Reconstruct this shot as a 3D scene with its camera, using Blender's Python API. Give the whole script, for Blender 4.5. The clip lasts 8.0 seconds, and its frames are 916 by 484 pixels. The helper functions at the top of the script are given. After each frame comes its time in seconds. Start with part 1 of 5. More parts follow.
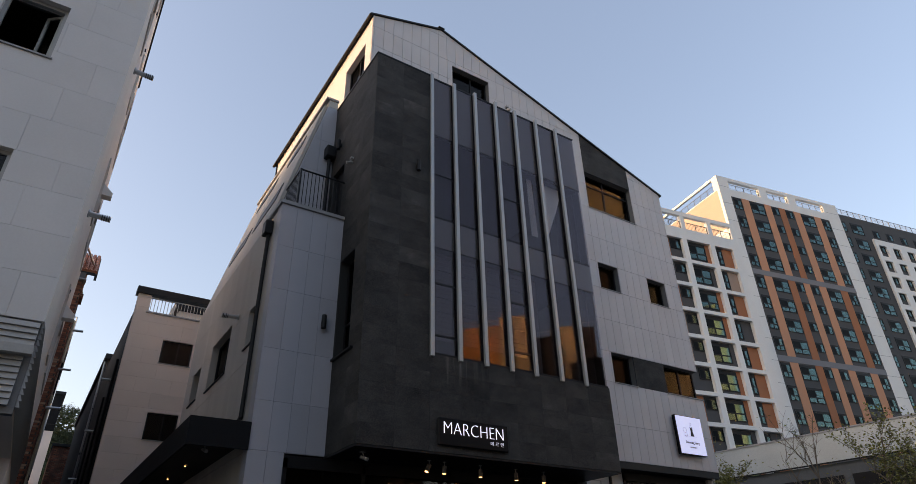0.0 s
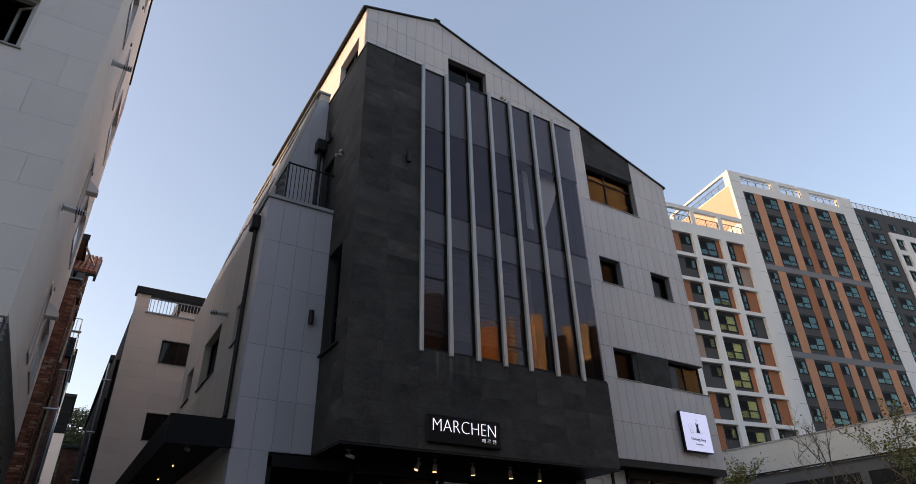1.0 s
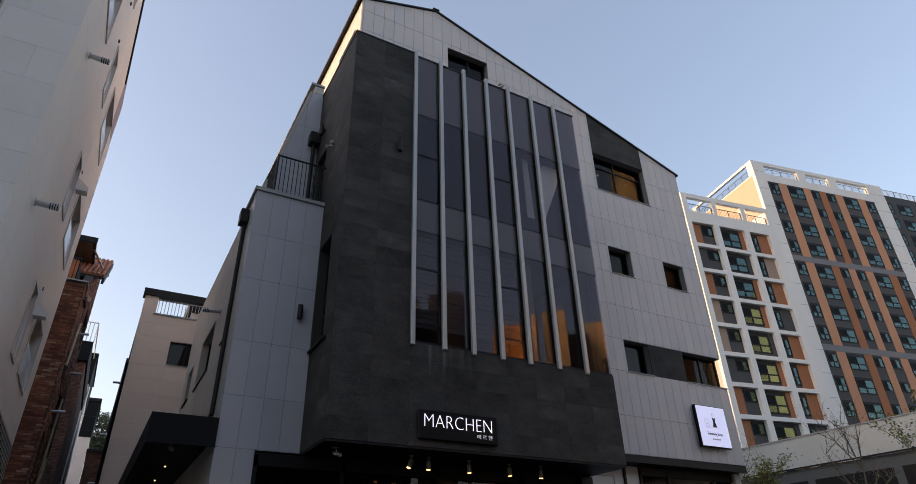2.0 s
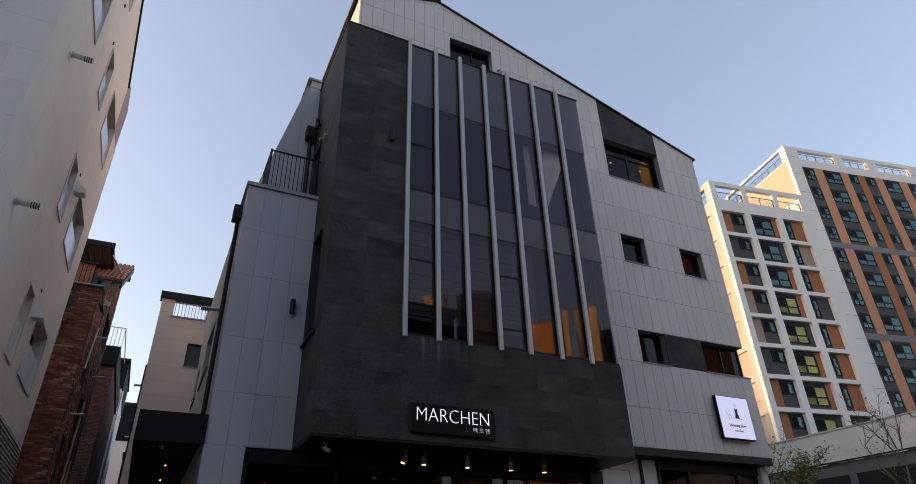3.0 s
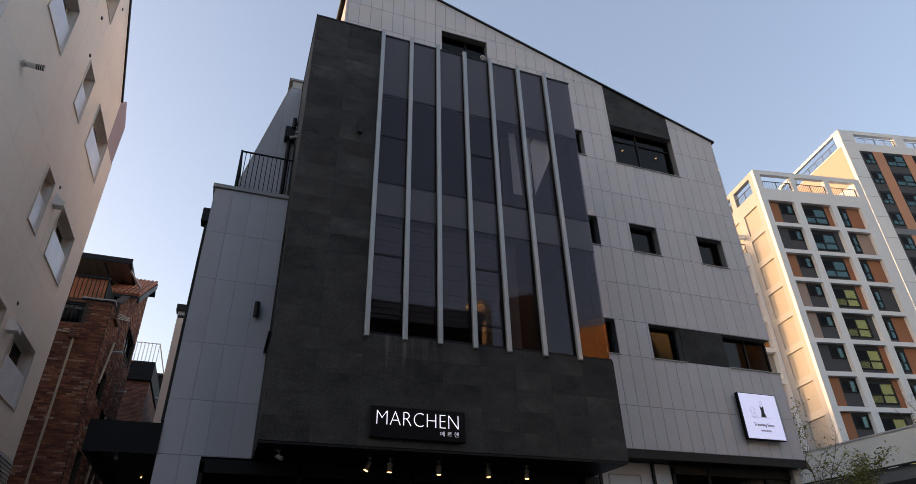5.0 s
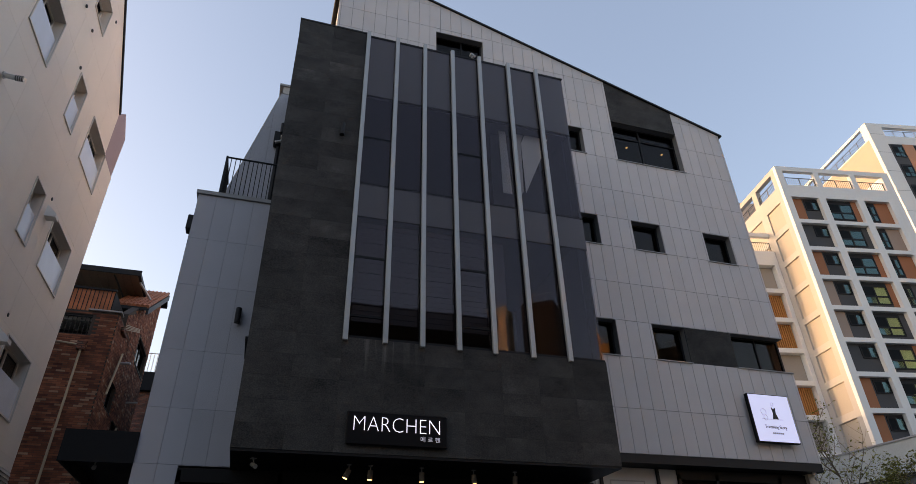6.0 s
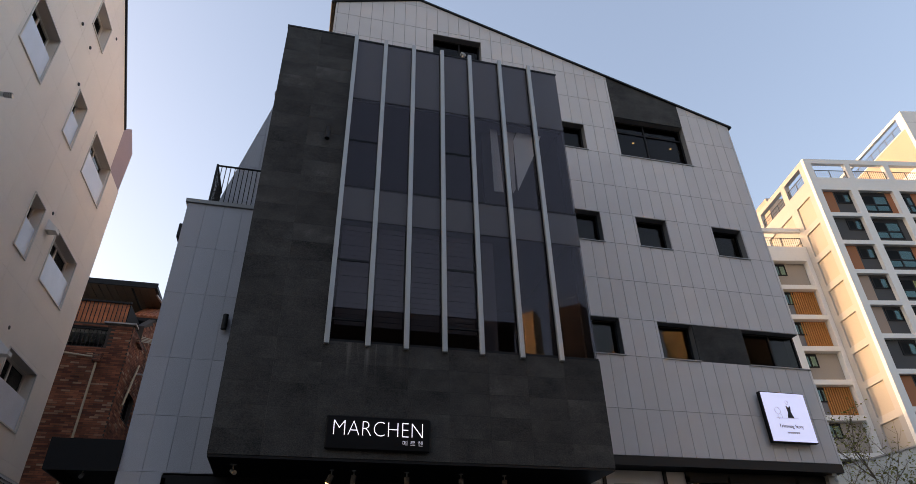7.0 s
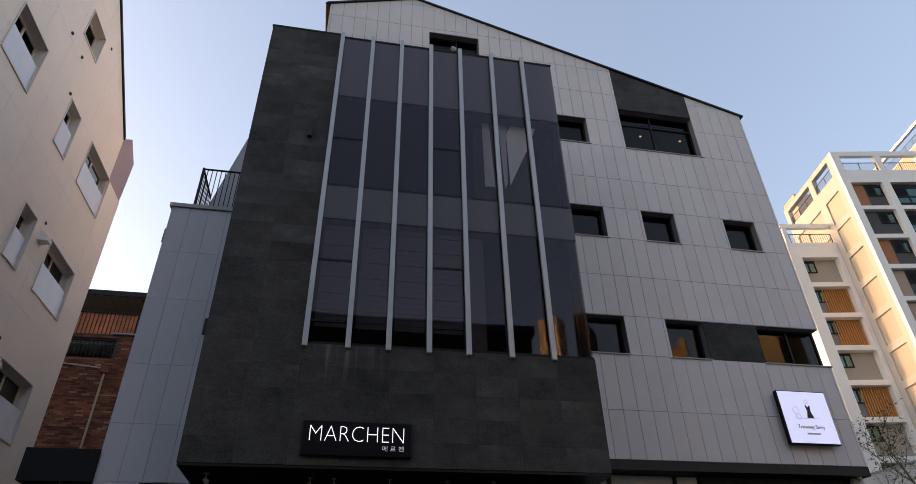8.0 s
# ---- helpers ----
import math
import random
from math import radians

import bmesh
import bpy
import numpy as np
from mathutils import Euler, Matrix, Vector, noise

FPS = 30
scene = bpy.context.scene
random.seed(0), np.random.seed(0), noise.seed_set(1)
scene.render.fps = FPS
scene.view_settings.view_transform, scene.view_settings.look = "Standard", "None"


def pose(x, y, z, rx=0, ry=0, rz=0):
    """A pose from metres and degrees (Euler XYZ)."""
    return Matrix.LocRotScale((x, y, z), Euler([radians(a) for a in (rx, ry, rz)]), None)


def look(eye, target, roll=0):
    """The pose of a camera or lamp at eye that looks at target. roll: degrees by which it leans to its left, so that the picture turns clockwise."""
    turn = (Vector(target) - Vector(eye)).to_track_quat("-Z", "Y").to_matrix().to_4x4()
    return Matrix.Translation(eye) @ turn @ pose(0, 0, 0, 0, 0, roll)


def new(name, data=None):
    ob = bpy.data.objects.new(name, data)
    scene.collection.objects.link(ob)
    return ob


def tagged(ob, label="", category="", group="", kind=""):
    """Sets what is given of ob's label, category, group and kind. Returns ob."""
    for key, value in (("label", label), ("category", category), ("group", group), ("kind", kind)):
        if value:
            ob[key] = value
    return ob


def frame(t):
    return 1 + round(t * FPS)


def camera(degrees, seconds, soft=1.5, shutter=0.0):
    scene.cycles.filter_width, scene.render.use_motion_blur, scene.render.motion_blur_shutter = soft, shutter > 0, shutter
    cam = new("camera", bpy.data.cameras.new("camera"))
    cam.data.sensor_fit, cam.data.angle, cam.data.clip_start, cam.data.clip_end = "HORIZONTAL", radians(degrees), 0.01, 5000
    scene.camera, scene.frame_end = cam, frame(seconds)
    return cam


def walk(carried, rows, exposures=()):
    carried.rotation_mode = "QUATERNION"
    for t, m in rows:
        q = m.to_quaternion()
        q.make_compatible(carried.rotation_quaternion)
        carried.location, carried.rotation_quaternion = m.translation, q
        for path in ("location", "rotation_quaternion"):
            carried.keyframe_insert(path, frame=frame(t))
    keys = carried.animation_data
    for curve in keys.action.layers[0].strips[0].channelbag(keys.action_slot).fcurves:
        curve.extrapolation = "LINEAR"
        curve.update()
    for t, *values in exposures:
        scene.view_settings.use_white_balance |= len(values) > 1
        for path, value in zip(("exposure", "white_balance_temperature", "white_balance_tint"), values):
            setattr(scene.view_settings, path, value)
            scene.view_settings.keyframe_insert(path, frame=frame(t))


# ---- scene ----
cam = camera(72.7, 8.0, soft=0.6)
METRES, EYE, TILT, LEAN, TURN = 8.0, 1.5, 0.0, 0.0, -33.6
ROWS = [
    (0.0, 0.0, 0.0, 0.0, 0.69, 29.87, 1.2),
    (0.5, 0.0315, 0.0213, -0.0029, 1.17, 29.92, 1.19),
    (1.0, 0.0673, 0.0595, 0.0018, 2.05, 29.94, 1.28),
    (2.5, 0.2081, 0.1774, 0.0063, 6.29, 30.04, 1.42),
    (3.0, 0.2617, 0.2137, 0.0012, 8.11, 30.08, 1.46),
    (3.5, 0.3101, 0.2532, 0.0004, 9.57, 30.2, 1.39),
    (4.0, 0.3596, 0.2984, 0.0024, 10.92, 30.37, 1.39),
    (4.5, 0.4194, 0.3334, 0.006, 12.38, 30.67, 1.34),
    (6.0, 0.5727, 0.4495, 0.0116, 16.42, 31.79, 1.23),
    (6.5, 0.6302, 0.4843, 0.0083, 18.29, 32.19, 1.29),
    (7.0, 0.6823, 0.5236, 0.0069, 19.85, 32.53, 1.18),
    (7.5, 0.7268, 0.5754, 0.0071, 21.39, 32.93, 1.13),
    (8.0, 0.7589, 0.6343, 0.0147, 22.82, 33.36, 1.11),
]
EXPOSURES = [(0.0, 2.27, 9950, 24), (2.5, 2.28, 9950, 24), (6.0, 2.31, 10150, 24), (7.0, 2.42, 10150, 24), (8.0, 2.44, 10150, 24)]
walk(cam, [(t, pose(0, 0, EYE, TILT, LEAN, TURN) @ pose(METRES * x, METRES * y, METRES * z, 90 + pitch, roll, yaw)) for t, x, y, z, yaw, pitch, roll in ROWS], EXPOSURES)

# ---- world, sun, exposure ----
SUN_EL, SUN_AZ = 10.0, -66.0          # degrees above the horizon; from +y towards -x
world = bpy.data.worlds.new("sky")
scene.world = world
world.use_nodes = True
wn = world.node_tree.nodes
sky = wn.new("ShaderNodeTexSky")
sky.sky_type, sky.sun_disc = "NISHITA", False
sky.sun_elevation, sky.sun_rotation = radians(SUN_EL), radians(SUN_AZ)
sky.air_density, sky.dust_density, sky.ozone_density = 1.0, 2.4, 2.6
wn["Background"].inputs[1].default_value = 0.125
haze = wn.new("ShaderNodeMix")        # thin even veil over the clear sky
haze.data_type = "RGBA"
haze.inputs[0].default_value = 0.3
haze.inputs[7].default_value = (0.40, 0.78, 1.50, 1)
world.node_tree.links.new(sky.outputs[0], haze.inputs[6])
world.node_tree.links.new(haze.outputs[2], wn["Background"].inputs[0])
sun = new("sun", bpy.data.lights.new("sun", "SUN"))
sun.data.energy, sun.data.angle, sun.data.color = 0.39, radians(0.5), (1.0, 0.76, 0.53)
sd = Vector((math.sin(radians(SUN_AZ)) * math.cos(radians(SUN_EL)), math.cos(radians(SUN_AZ)) * math.cos(radians(SUN_EL)), math.sin(radians(SUN_EL))))
sun.matrix_world = look(sd * 60, (0, 0, 0))


# ---- materials ----
def nodes_of(name):
    m = bpy.data.materials.new(name)
    m.use_nodes = True
    return m, m.node_tree.nodes, m.node_tree.links, m.node_tree.nodes["Principled BSDF"]


def mat(name, base, rough=0.6, metal=0.0, vary=0.12, scale=0.6, fine=40.0, grain=0.08, bump=0.15, piece=0.0, streak=0.0, spec=0.5):
    """A plain surface: broad stains, fine grain, relief, and if piece > 0 a tone of its own for each piece."""
    m, n, l, b = nodes_of(name)
    geo = n.new("ShaderNodeNewGeometry")
    big, small = n.new("ShaderNodeTexNoise"), n.new("ShaderNodeTexNoise")
    big.inputs["Scale"].default_value, big.inputs["Detail"].default_value = scale, 5
    small.inputs["Scale"].default_value, small.inputs["Detail"].default_value = fine, 3
    vec = geo.outputs["Position"]
    if streak:
        st = n.new("ShaderNodeVectorMath")
        st.operation = "MULTIPLY"
        st.inputs[1].default_value = (1, 1, streak)
        l.new(vec, st.inputs[0])
        l.new(st.outputs[0], big.inputs["Vector"])
    else:
        l.new(vec, big.inputs["Vector"])
    l.new(vec, small.inputs["Vector"])

    def maths(op, a, c):
        q = n.new("ShaderNodeMath")
        q.operation = op
        for i, v in enumerate((a, c)):
            if isinstance(v, (int, float)):
                q.inputs[i].default_value = v
            else:
                l.new(v, q.inputs[i])
        return q.outputs[0]
    tone = maths("ADD", maths("MULTIPLY", maths("SUBTRACT", big.outputs[0], 0.5), vary * 3), maths("MULTIPLY", maths("SUBTRACT", small.outputs[0], 0.5), grain * 3))
    if piece:
        info = n.new("ShaderNodeObjectInfo")
        tone = maths("ADD", tone, maths("MULTIPLY", maths("SUBTRACT", info.outputs["Random"], 0.5), piece * 2))
    tone = maths("MAXIMUM", maths("ADD", tone, 1.0), 0.2)
    mul = n.new("ShaderNodeVectorMath")
    mul.operation = "SCALE"
    mul.inputs[0].default_value = base
    l.new(tone, mul.inputs["Scale"])
    l.new(mul.outputs[0], b.inputs["Base Color"])
    b.inputs["Metallic"].default_value = metal
    b.inputs["Specular IOR Level"].default_value = spec
    rr = maths("ADD", maths("MULTIPLY", big.outputs[0], 0.2), rough - 0.1)
    l.new(rr, b.inputs["Roughness"])
    if bump:
        bp = n.new("ShaderNodeBump")
        bp.inputs["Strength"].default_value, bp.inputs["Distance"].default_value = bump, 0.01
        l.new(small.outputs[0], bp.inputs["Height"])
        l.new(bp.outputs[0], b.inputs["Normal"])
    return m


def slate_mat(name):
    """Dark honed slate: cloudy patches, short horizontal scuffs, fine mottling, a few pale streaks."""
    m, n, l, b = nodes_of(name)
    geo, info = n.new("ShaderNodeNewGeometry"), n.new("ShaderNodeObjectInfo")
    shift, far = n.new("ShaderNodeVectorMath"), n.new("ShaderNodeMath")
    shift.operation, far.operation = "ADD", "MULTIPLY"
    far.inputs[1].default_value = 40.0
    l.new(info.outputs["Random"], far.inputs[0])
    l.new(geo.outputs["Position"], shift.inputs[0])
    l.new(far.outputs[0], shift.inputs[1])

    def noisy(scale, stretch, detail):
        st, t = n.new("ShaderNodeVectorMath"), n.new("ShaderNodeTexNoise")
        st.operation = "MULTIPLY"
        st.inputs[1].default_value = stretch
        l.new(shift.outputs[0], st.inputs[0])
        l.new(st.outputs[0], t.inputs["Vector"])
        t.inputs["Scale"].default_value, t.inputs["Detail"].default_value, t.inputs["Roughness"].default_value = scale, detail, 0.65
        return t.outputs[0]

    def maths(op, a, c):
        q = n.new("ShaderNodeMath")
        q.operation = op
        for i, v in enumerate((a, c)):
            if isinstance(v, (int, float)):
                q.inputs[i].default_value = v
            else:
                l.new(v, q.inputs[i])
        return q.outputs[0]
    cloud, scuff, mott = noisy(0.7, (1, 1, 1.3), 6), noisy(2.6, (1, 1, 2.6), 7), noisy(38.0, (1, 1, 1.3), 3)
    tone = maths("ADD", maths("MULTIPLY", maths("SUBTRACT", cloud, 0.5), 2.6), maths("MULTIPLY", maths("SUBTRACT", scuff, 0.5), 0.8))
    tone = maths("ADD", tone, maths("MULTIPLY", maths("SUBTRACT", mott, 0.5), 2.0))
    pale = maths("MULTIPLY", maths("MAXIMUM", maths("SUBTRACT", cloud, 0.62), 0.0), 5.0)
    tone = maths("ADD", tone, pale)
    tone = maths("ADD", tone, maths("MULTIPLY", maths("SUBTRACT", info.outputs["Random"], 0.5), 0.16))
    sep, drip = n.new("ShaderNodeSeparateXYZ"), n.new("ShaderNodeTexNoise")
    l.new(geo.outputs["Position"], sep.inputs[0])
    run = n.new("ShaderNodeVectorMath")
    run.operation = "MULTIPLY"
    run.inputs[1].default_value = (9, 0, 0.35)
    l.new(geo.outputs["Position"], run.inputs[0])
    l.new(run.outputs[0], drip.inputs["Vector"])
    drip.inputs["Scale"].default_value = 1.0

    def between(v, a, b):
        q = n.new("ShaderNodeMapRange")
        q.inputs["From Min"].default_value, q.inputs["From Max"].default_value = a, b
        l.new(v, q.inputs[0])
        return q.outputs[0]
    low, side0, side1 = between(sep.outputs[2], 5.7, 6.5), between(sep.outputs[0], 7.1, 7.4), between(sep.outputs[0], 8.9, 8.0)
    top = between(sep.outputs[2], 6.56, 6.50)
    lime = maths("MULTIPLY", maths("MULTIPLY", low, top), maths("MULTIPLY", side0, side1))
    lime = maths("MULTIPLY", lime, between(drip.outputs[0], 0.52, 0.72))
    tone = maths("ADD", tone, maths("MULTIPLY", lime, 2.2))
    tone = maths("MAXIMUM", maths("ADD", tone, 1.0), 0.3)
    mul = n.new("ShaderNodeVectorMath")
    mul.operation = "SCALE"
    mul.inputs[0].default_value = (0.043, 0.0415, 0.0395)
    l.new(tone, mul.inputs["Scale"])
    l.new(mul.outputs[0], b.inputs["Base Color"])
    b.inputs["Roughness"].default_value, b.inputs["Specular IOR Level"].default_value = 0.75, 0.25
    bp = n.new("ShaderNodeBump")
    bp.inputs["Strength"].default_value, bp.inputs["Distance"].default_value = 0.5, 0.01
    l.new(mott, bp.inputs["Height"])
    l.new(bp.outputs[0], b.inputs["Normal"])
    return m


def brick_mat(name, one, two, mortar, turn=0):
    """Thin brick courses at true size with a few pale bricks; turn=1 lays them on walls that face along x."""
    m, n, l, b = nodes_of(name)
    geo, sep, com = n.new("ShaderNodeNewGeometry"), n.new("ShaderNodeSeparateXYZ"), n.new("ShaderNodeCombineXYZ")
    l.new(geo.outputs["Position"], sep.inputs[0])
    l.new(sep.outputs[1 if turn else 0], com.inputs[0])
    l.new(sep.outputs[2], com.inputs[1])

    def courses(a, c, joint, bias):
        t = n.new("ShaderNodeTexBrick")
        t.inputs["Color1"].default_value, t.inputs["Color2"].default_value, t.inputs["Mortar"].default_value = (*a, 1), (*c, 1), (*joint, 1)
        t.inputs["Scale"].default_value, t.inputs["Brick Width"].default_value, t.inputs["Row Height"].default_value = 1.0, 0.29, 0.078
        t.inputs["Mortar Size"].default_value, t.inputs["Bias"].default_value = 0.011, bias
        l.new(com.outputs[0], t.inputs["Vector"])
        return t
    t, pale = courses(one, two, mortar, 0.1), courses((0, 0, 0), (1, 1, 1), (0, 0, 0), -0.35)
    pick = n.new("ShaderNodeMapRange")
    pick.inputs["From Min"].default_value, pick.inputs["From Max"].default_value, pick.inputs["To Max"].default_value = 0.42, 0.62, 0.55
    l.new(pale.outputs[0], pick.inputs[0])
    mix = n.new("ShaderNodeMix")
    mix.data_type = "RGBA"
    mix.inputs[7].default_value = (0.34, 0.20, 0.14, 1)
    l.new(pick.outputs[0], mix.inputs[0])
    l.new(t.outputs[0], mix.inputs[6])
    big = n.new("ShaderNodeTexNoise")
    big.inputs["Scale"].default_value, big.inputs["Detail"].default_value = 1.6, 7
    l.new(geo.outputs["Position"], big.inputs["Vector"])
    ramp = n.new("ShaderNodeMapRange")
    ramp.inputs["From Min"].default_value, ramp.inputs["From Max"].default_value = 0.3, 0.7
    ramp.inputs["To Min"].default_value, ramp.inputs["To Max"].default_value = 0.6, 1.35
    l.new(big.outputs[0], ramp.inputs[0])
    mul = n.new("ShaderNodeVectorMath")
    mul.operation = "SCALE"
    l.new(mix.outputs[2], mul.inputs[0])
    l.new(ramp.outputs[0], mul.inputs["Scale"])
    l.new(mul.outputs[0], b.inputs["Base Color"])
    bp = n.new("ShaderNodeBump")
    bp.inputs["Strength"].default_value, bp.inputs["Distance"].default_value = 1.0, 0.02
    bp.invert = True
    l.new(t.outputs["Fac"], bp.inputs["Height"])
    l.new(bp.outputs[0], b.inputs["Normal"])
    b.inputs["Roughness"].default_value = 0.85
    return m


def brick_piece_mat(name, island):
    """One fired brick: a tone of its own from dark plum to pale buff, sooty stains, rough face."""
    m, n, l, b = nodes_of(name)
    src = n.new("ShaderNodeNewGeometry").outputs["Random Per Island"] if island else n.new("ShaderNodeObjectInfo").outputs["Random"]
    geo = n.new("ShaderNodeNewGeometry")
    ramp = n.new("ShaderNodeValToRGB")
    e = ramp.color_ramp.elements
    e[0].position, e[0].color = 0.0, (0.125, 0.046, 0.033, 1)
    e[1].position, e[1].color = 1.0, (0.40, 0.26, 0.19, 1)
    for p, c in ((0.3, (0.195, 0.071, 0.045)), (0.6, (0.265, 0.096, 0.057)), (0.88, (0.315, 0.122, 0.072)), (0.94, (0.34, 0.20, 0.14))):
        q = e.new(p)
        q.color = (*c, 1)
    l.new(src, ramp.inputs[0])
    big = n.new("ShaderNodeTexNoise")
    big.inputs["Scale"].default_value, big.inputs["Detail"].default_value = 1.3, 6
    l.new(geo.outputs["Position"], big.inputs["Vector"])
    rg = n.new("ShaderNodeMapRange")
    rg.inputs["From Min"].default_value, rg.inputs["From Max"].default_value = 0.3, 0.7
    rg.inputs["To Min"].default_value, rg.inputs["To Max"].default_value = 0.62, 1.3
    l.new(big.outputs[0], rg.inputs[0])
    mul = n.new("ShaderNodeVectorMath")
    mul.operation = "SCALE"
    l.new(ramp.outputs[0], mul.inputs[0])
    l.new(rg.outputs[0], mul.inputs["Scale"])
    l.new(mul.outputs[0], b.inputs["Base Color"])
    b.inputs["Roughness"].default_value, b.inputs["Specular IOR Level"].default_value = 0.85, 0.25
    return m


def glass_mat(name, tint, gloss_tint, share, edge=5.0):
    """Coated window glass: a share of mirror, the rest tinted and clear."""
    m, n, l, b = nodes_of(name)
    n.remove(b)
    gl, tr, mx, fr = n.new("ShaderNodeBsdfGlossy"), n.new("ShaderNodeBsdfTransparent"), n.new("ShaderNodeMixShader"), n.new("ShaderNodeLayerWeight")
    gl.inputs["Color"].default_value, gl.inputs["Roughness"].default_value = (*gloss_tint, 1), 0.0
    tr.inputs["Color"].default_value = (*tint, 1)
    fr.inputs["Blend"].default_value = 0.5
    pw, sc = n.new("ShaderNodeMath"), n.new("ShaderNodeMath")
    pw.operation, sc.operation = "POWER", "MULTIPLY"
    pw.inputs[1].default_value, sc.inputs[1].default_value = edge, 0.32
    l.new(fr.outputs["Facing"], pw.inputs[0])
    l.new(pw.outputs[0], sc.inputs[0])
    ad = n.new("ShaderNodeMath")
    ad.operation, ad.use_clamp = "ADD", True
    ad.inputs[1].default_value = share
    l.new(sc.outputs[0], ad.inputs[0])
    wob, geo, bp = n.new("ShaderNodeTexNoise"), n.new("ShaderNodeNewGeometry"), n.new("ShaderNodeBump")
    wob.inputs["Scale"].default_value, wob.inputs["Detail"].default_value = 0.9, 1
    bp.inputs["Strength"].default_value, bp.inputs["Distance"].default_value = 0.02, 0.05
    l.new(geo.outputs["Position"], wob.inputs["Vector"])
    l.new(wob.outputs[0], bp.inputs["Height"])
    l.new(bp.outputs[0], gl.inputs["Normal"])
    l.new(ad.outputs[0], mx.inputs[0])
    l.new(tr.outputs[0], mx.inputs[1])
    l.new(gl.outputs[0], mx.inputs[2])
    l.new(mx.outputs[0], n["Material Output"].inputs[0])
    return m


def glow_mat(name, color, power):
    m, n, l, b = nodes_of(name)
    b.inputs["Base Color"].default_value = (*color, 1)
    b.inputs["Emission Color"].default_value, b.inputs["Emission Strength"].default_value = (*color, 1), power
    return m


TILE = mat("light_stone_tile", (0.59, 0.55, 0.545), 0.55, vary=0.05, scale=1.3, fine=55, grain=0.05, bump=0.06, piece=0.035)
GRANITE = mat("speckled_granite_tile", (0.42, 0.42, 0.455), 0.5, vary=0.05, scale=1.5, fine=105, grain=0.42, bump=0.06, piece=0.05)
JOINT = mat("dark_joint", (0.21, 0.20, 0.195), 0.9)
RENDER = mat("weathered_grey_render", (0.50, 0.465, 0.425), 0.85, vary=0.16, scale=1.4, streak=0.12, bump=0.1)
DARK = slate_mat("dark_slate_panel")
DARK_JOINT = mat("slate_joint", (0.025, 0.026, 0.026), 0.9)
CAP = mat("black_metal_flashing", (0.014, 0.014, 0.015), 0.5, vary=0.05, spec=0.25)
STONE_CAP = mat("pale_stone_coping", (0.34, 0.34, 0.34), 0.7)
FIN = mat("grey_aluminium_fin", (0.40, 0.41, 0.41), 0.42, 0.35, vary=0.05, scale=2, bump=0.02)
FRAME = mat("black_window_frame", (0.014, 0.014, 0.016), 0.5, vary=0.04, spec=0.15)
CASING = mat("cream_window_casing", (0.66, 0.60, 0.55), 0.5, vary=0.03)
GREY_FRAME = mat("grey_window_frame", (0.36, 0.36, 0.35), 0.5, vary=0.03)
SCREEN = mat("dark_mesh_screen", (0.006, 0.009, 0.011), 0.6, vary=0.1, spec=0.08)
RAIL = mat("dark_grey_rail_paint", (0.06, 0.062, 0.068), 0.5, vary=0.05)
STEEL = mat("brushed_steel", (0.5, 0.5, 0.5), 0.3, 0.9, vary=0.05)
CURTAIN_GLASS = glass_mat("coated_blue_glass", (0.82, 0.805, 0.80), (1.0, 0.85, 0.93), 0.020, 3.0)
WINDOW_GLASS = glass_mat("dark_window_glass", (0.40, 0.42, 0.42), (1.0, 0.90, 0.86), 0.022)
APT_GLASS = glass_mat("teal_window_glass", (0.72, 0.84, 0.80), (0.60, 0.97, 1.0), 0.055)
FROST = mat("frosted_guard_glass", (0.74, 0.79, 0.88), 0.2, vary=0.06, scale=2.0, bump=0.02)
SPANDREL = mat("grey_spandrel_panel", (0.12, 0.118, 0.112), 0.5, vary=0.04)
BLIND = mat("grey_roller_blind", (0.078, 0.068, 0.078), 0.8, vary=0.05)
# near-black plaster: the gloom of unlit rooms is put into its colour
INNER = mat("unlit_dark_plaster_inside", (0.025, 0.024, 0.025), 0.8)
INNER_GREY = mat("grey_plaster_inside", (0.6, 0.59, 0.58), 0.8)
INNER_WHITE = mat("white_plaster_inside", (0.92, 0.91, 0.89), 0.8)
# tan that stands for sunlit walls mirrored in the flats' windows
GOLD_REFLECTION = mat("golden_reflection_tan", (0.62, 0.46, 0.27), 0.9, vary=0.2, scale=3)
SHOP_DARK = mat("black_shopfront_metal", (0.012, 0.012, 0.013), 0.5, spec=0.2)
SHOP_WHITE = mat("white_shop_panel", (0.58, 0.57, 0.57), 0.5, vary=0.03)
SIGN_BLACK = mat("black_sign_box", (0.006, 0.006, 0.007), 0.5, vary=0.05, spec=0.15)
CREAM = mat("cream_stone_panel", (0.89, 0.79, 0.715), 0.7, vary=0.05, scale=0.8, fine=30, grain=0.04, bump=0.05)
PALE = mat("pale_grey_stone", (0.68, 0.65, 0.635), 0.65, vary=0.07, scale=0.9, fine=30, grain=0.03, bump=0.05, piece=0.03)
PINK = mat("mauve_cladding", (0.36, 0.27, 0.30), 0.7)
LOUVRE = mat("grey_siding_board", (0.40, 0.39, 0.375), 0.7, vary=0.08)
BEIGE = mat("beige_stone", (0.76, 0.625, 0.54), 0.75, vary=0.06, scale=0.8, fine=25, grain=0.04, bump=0.06, piece=0.04)
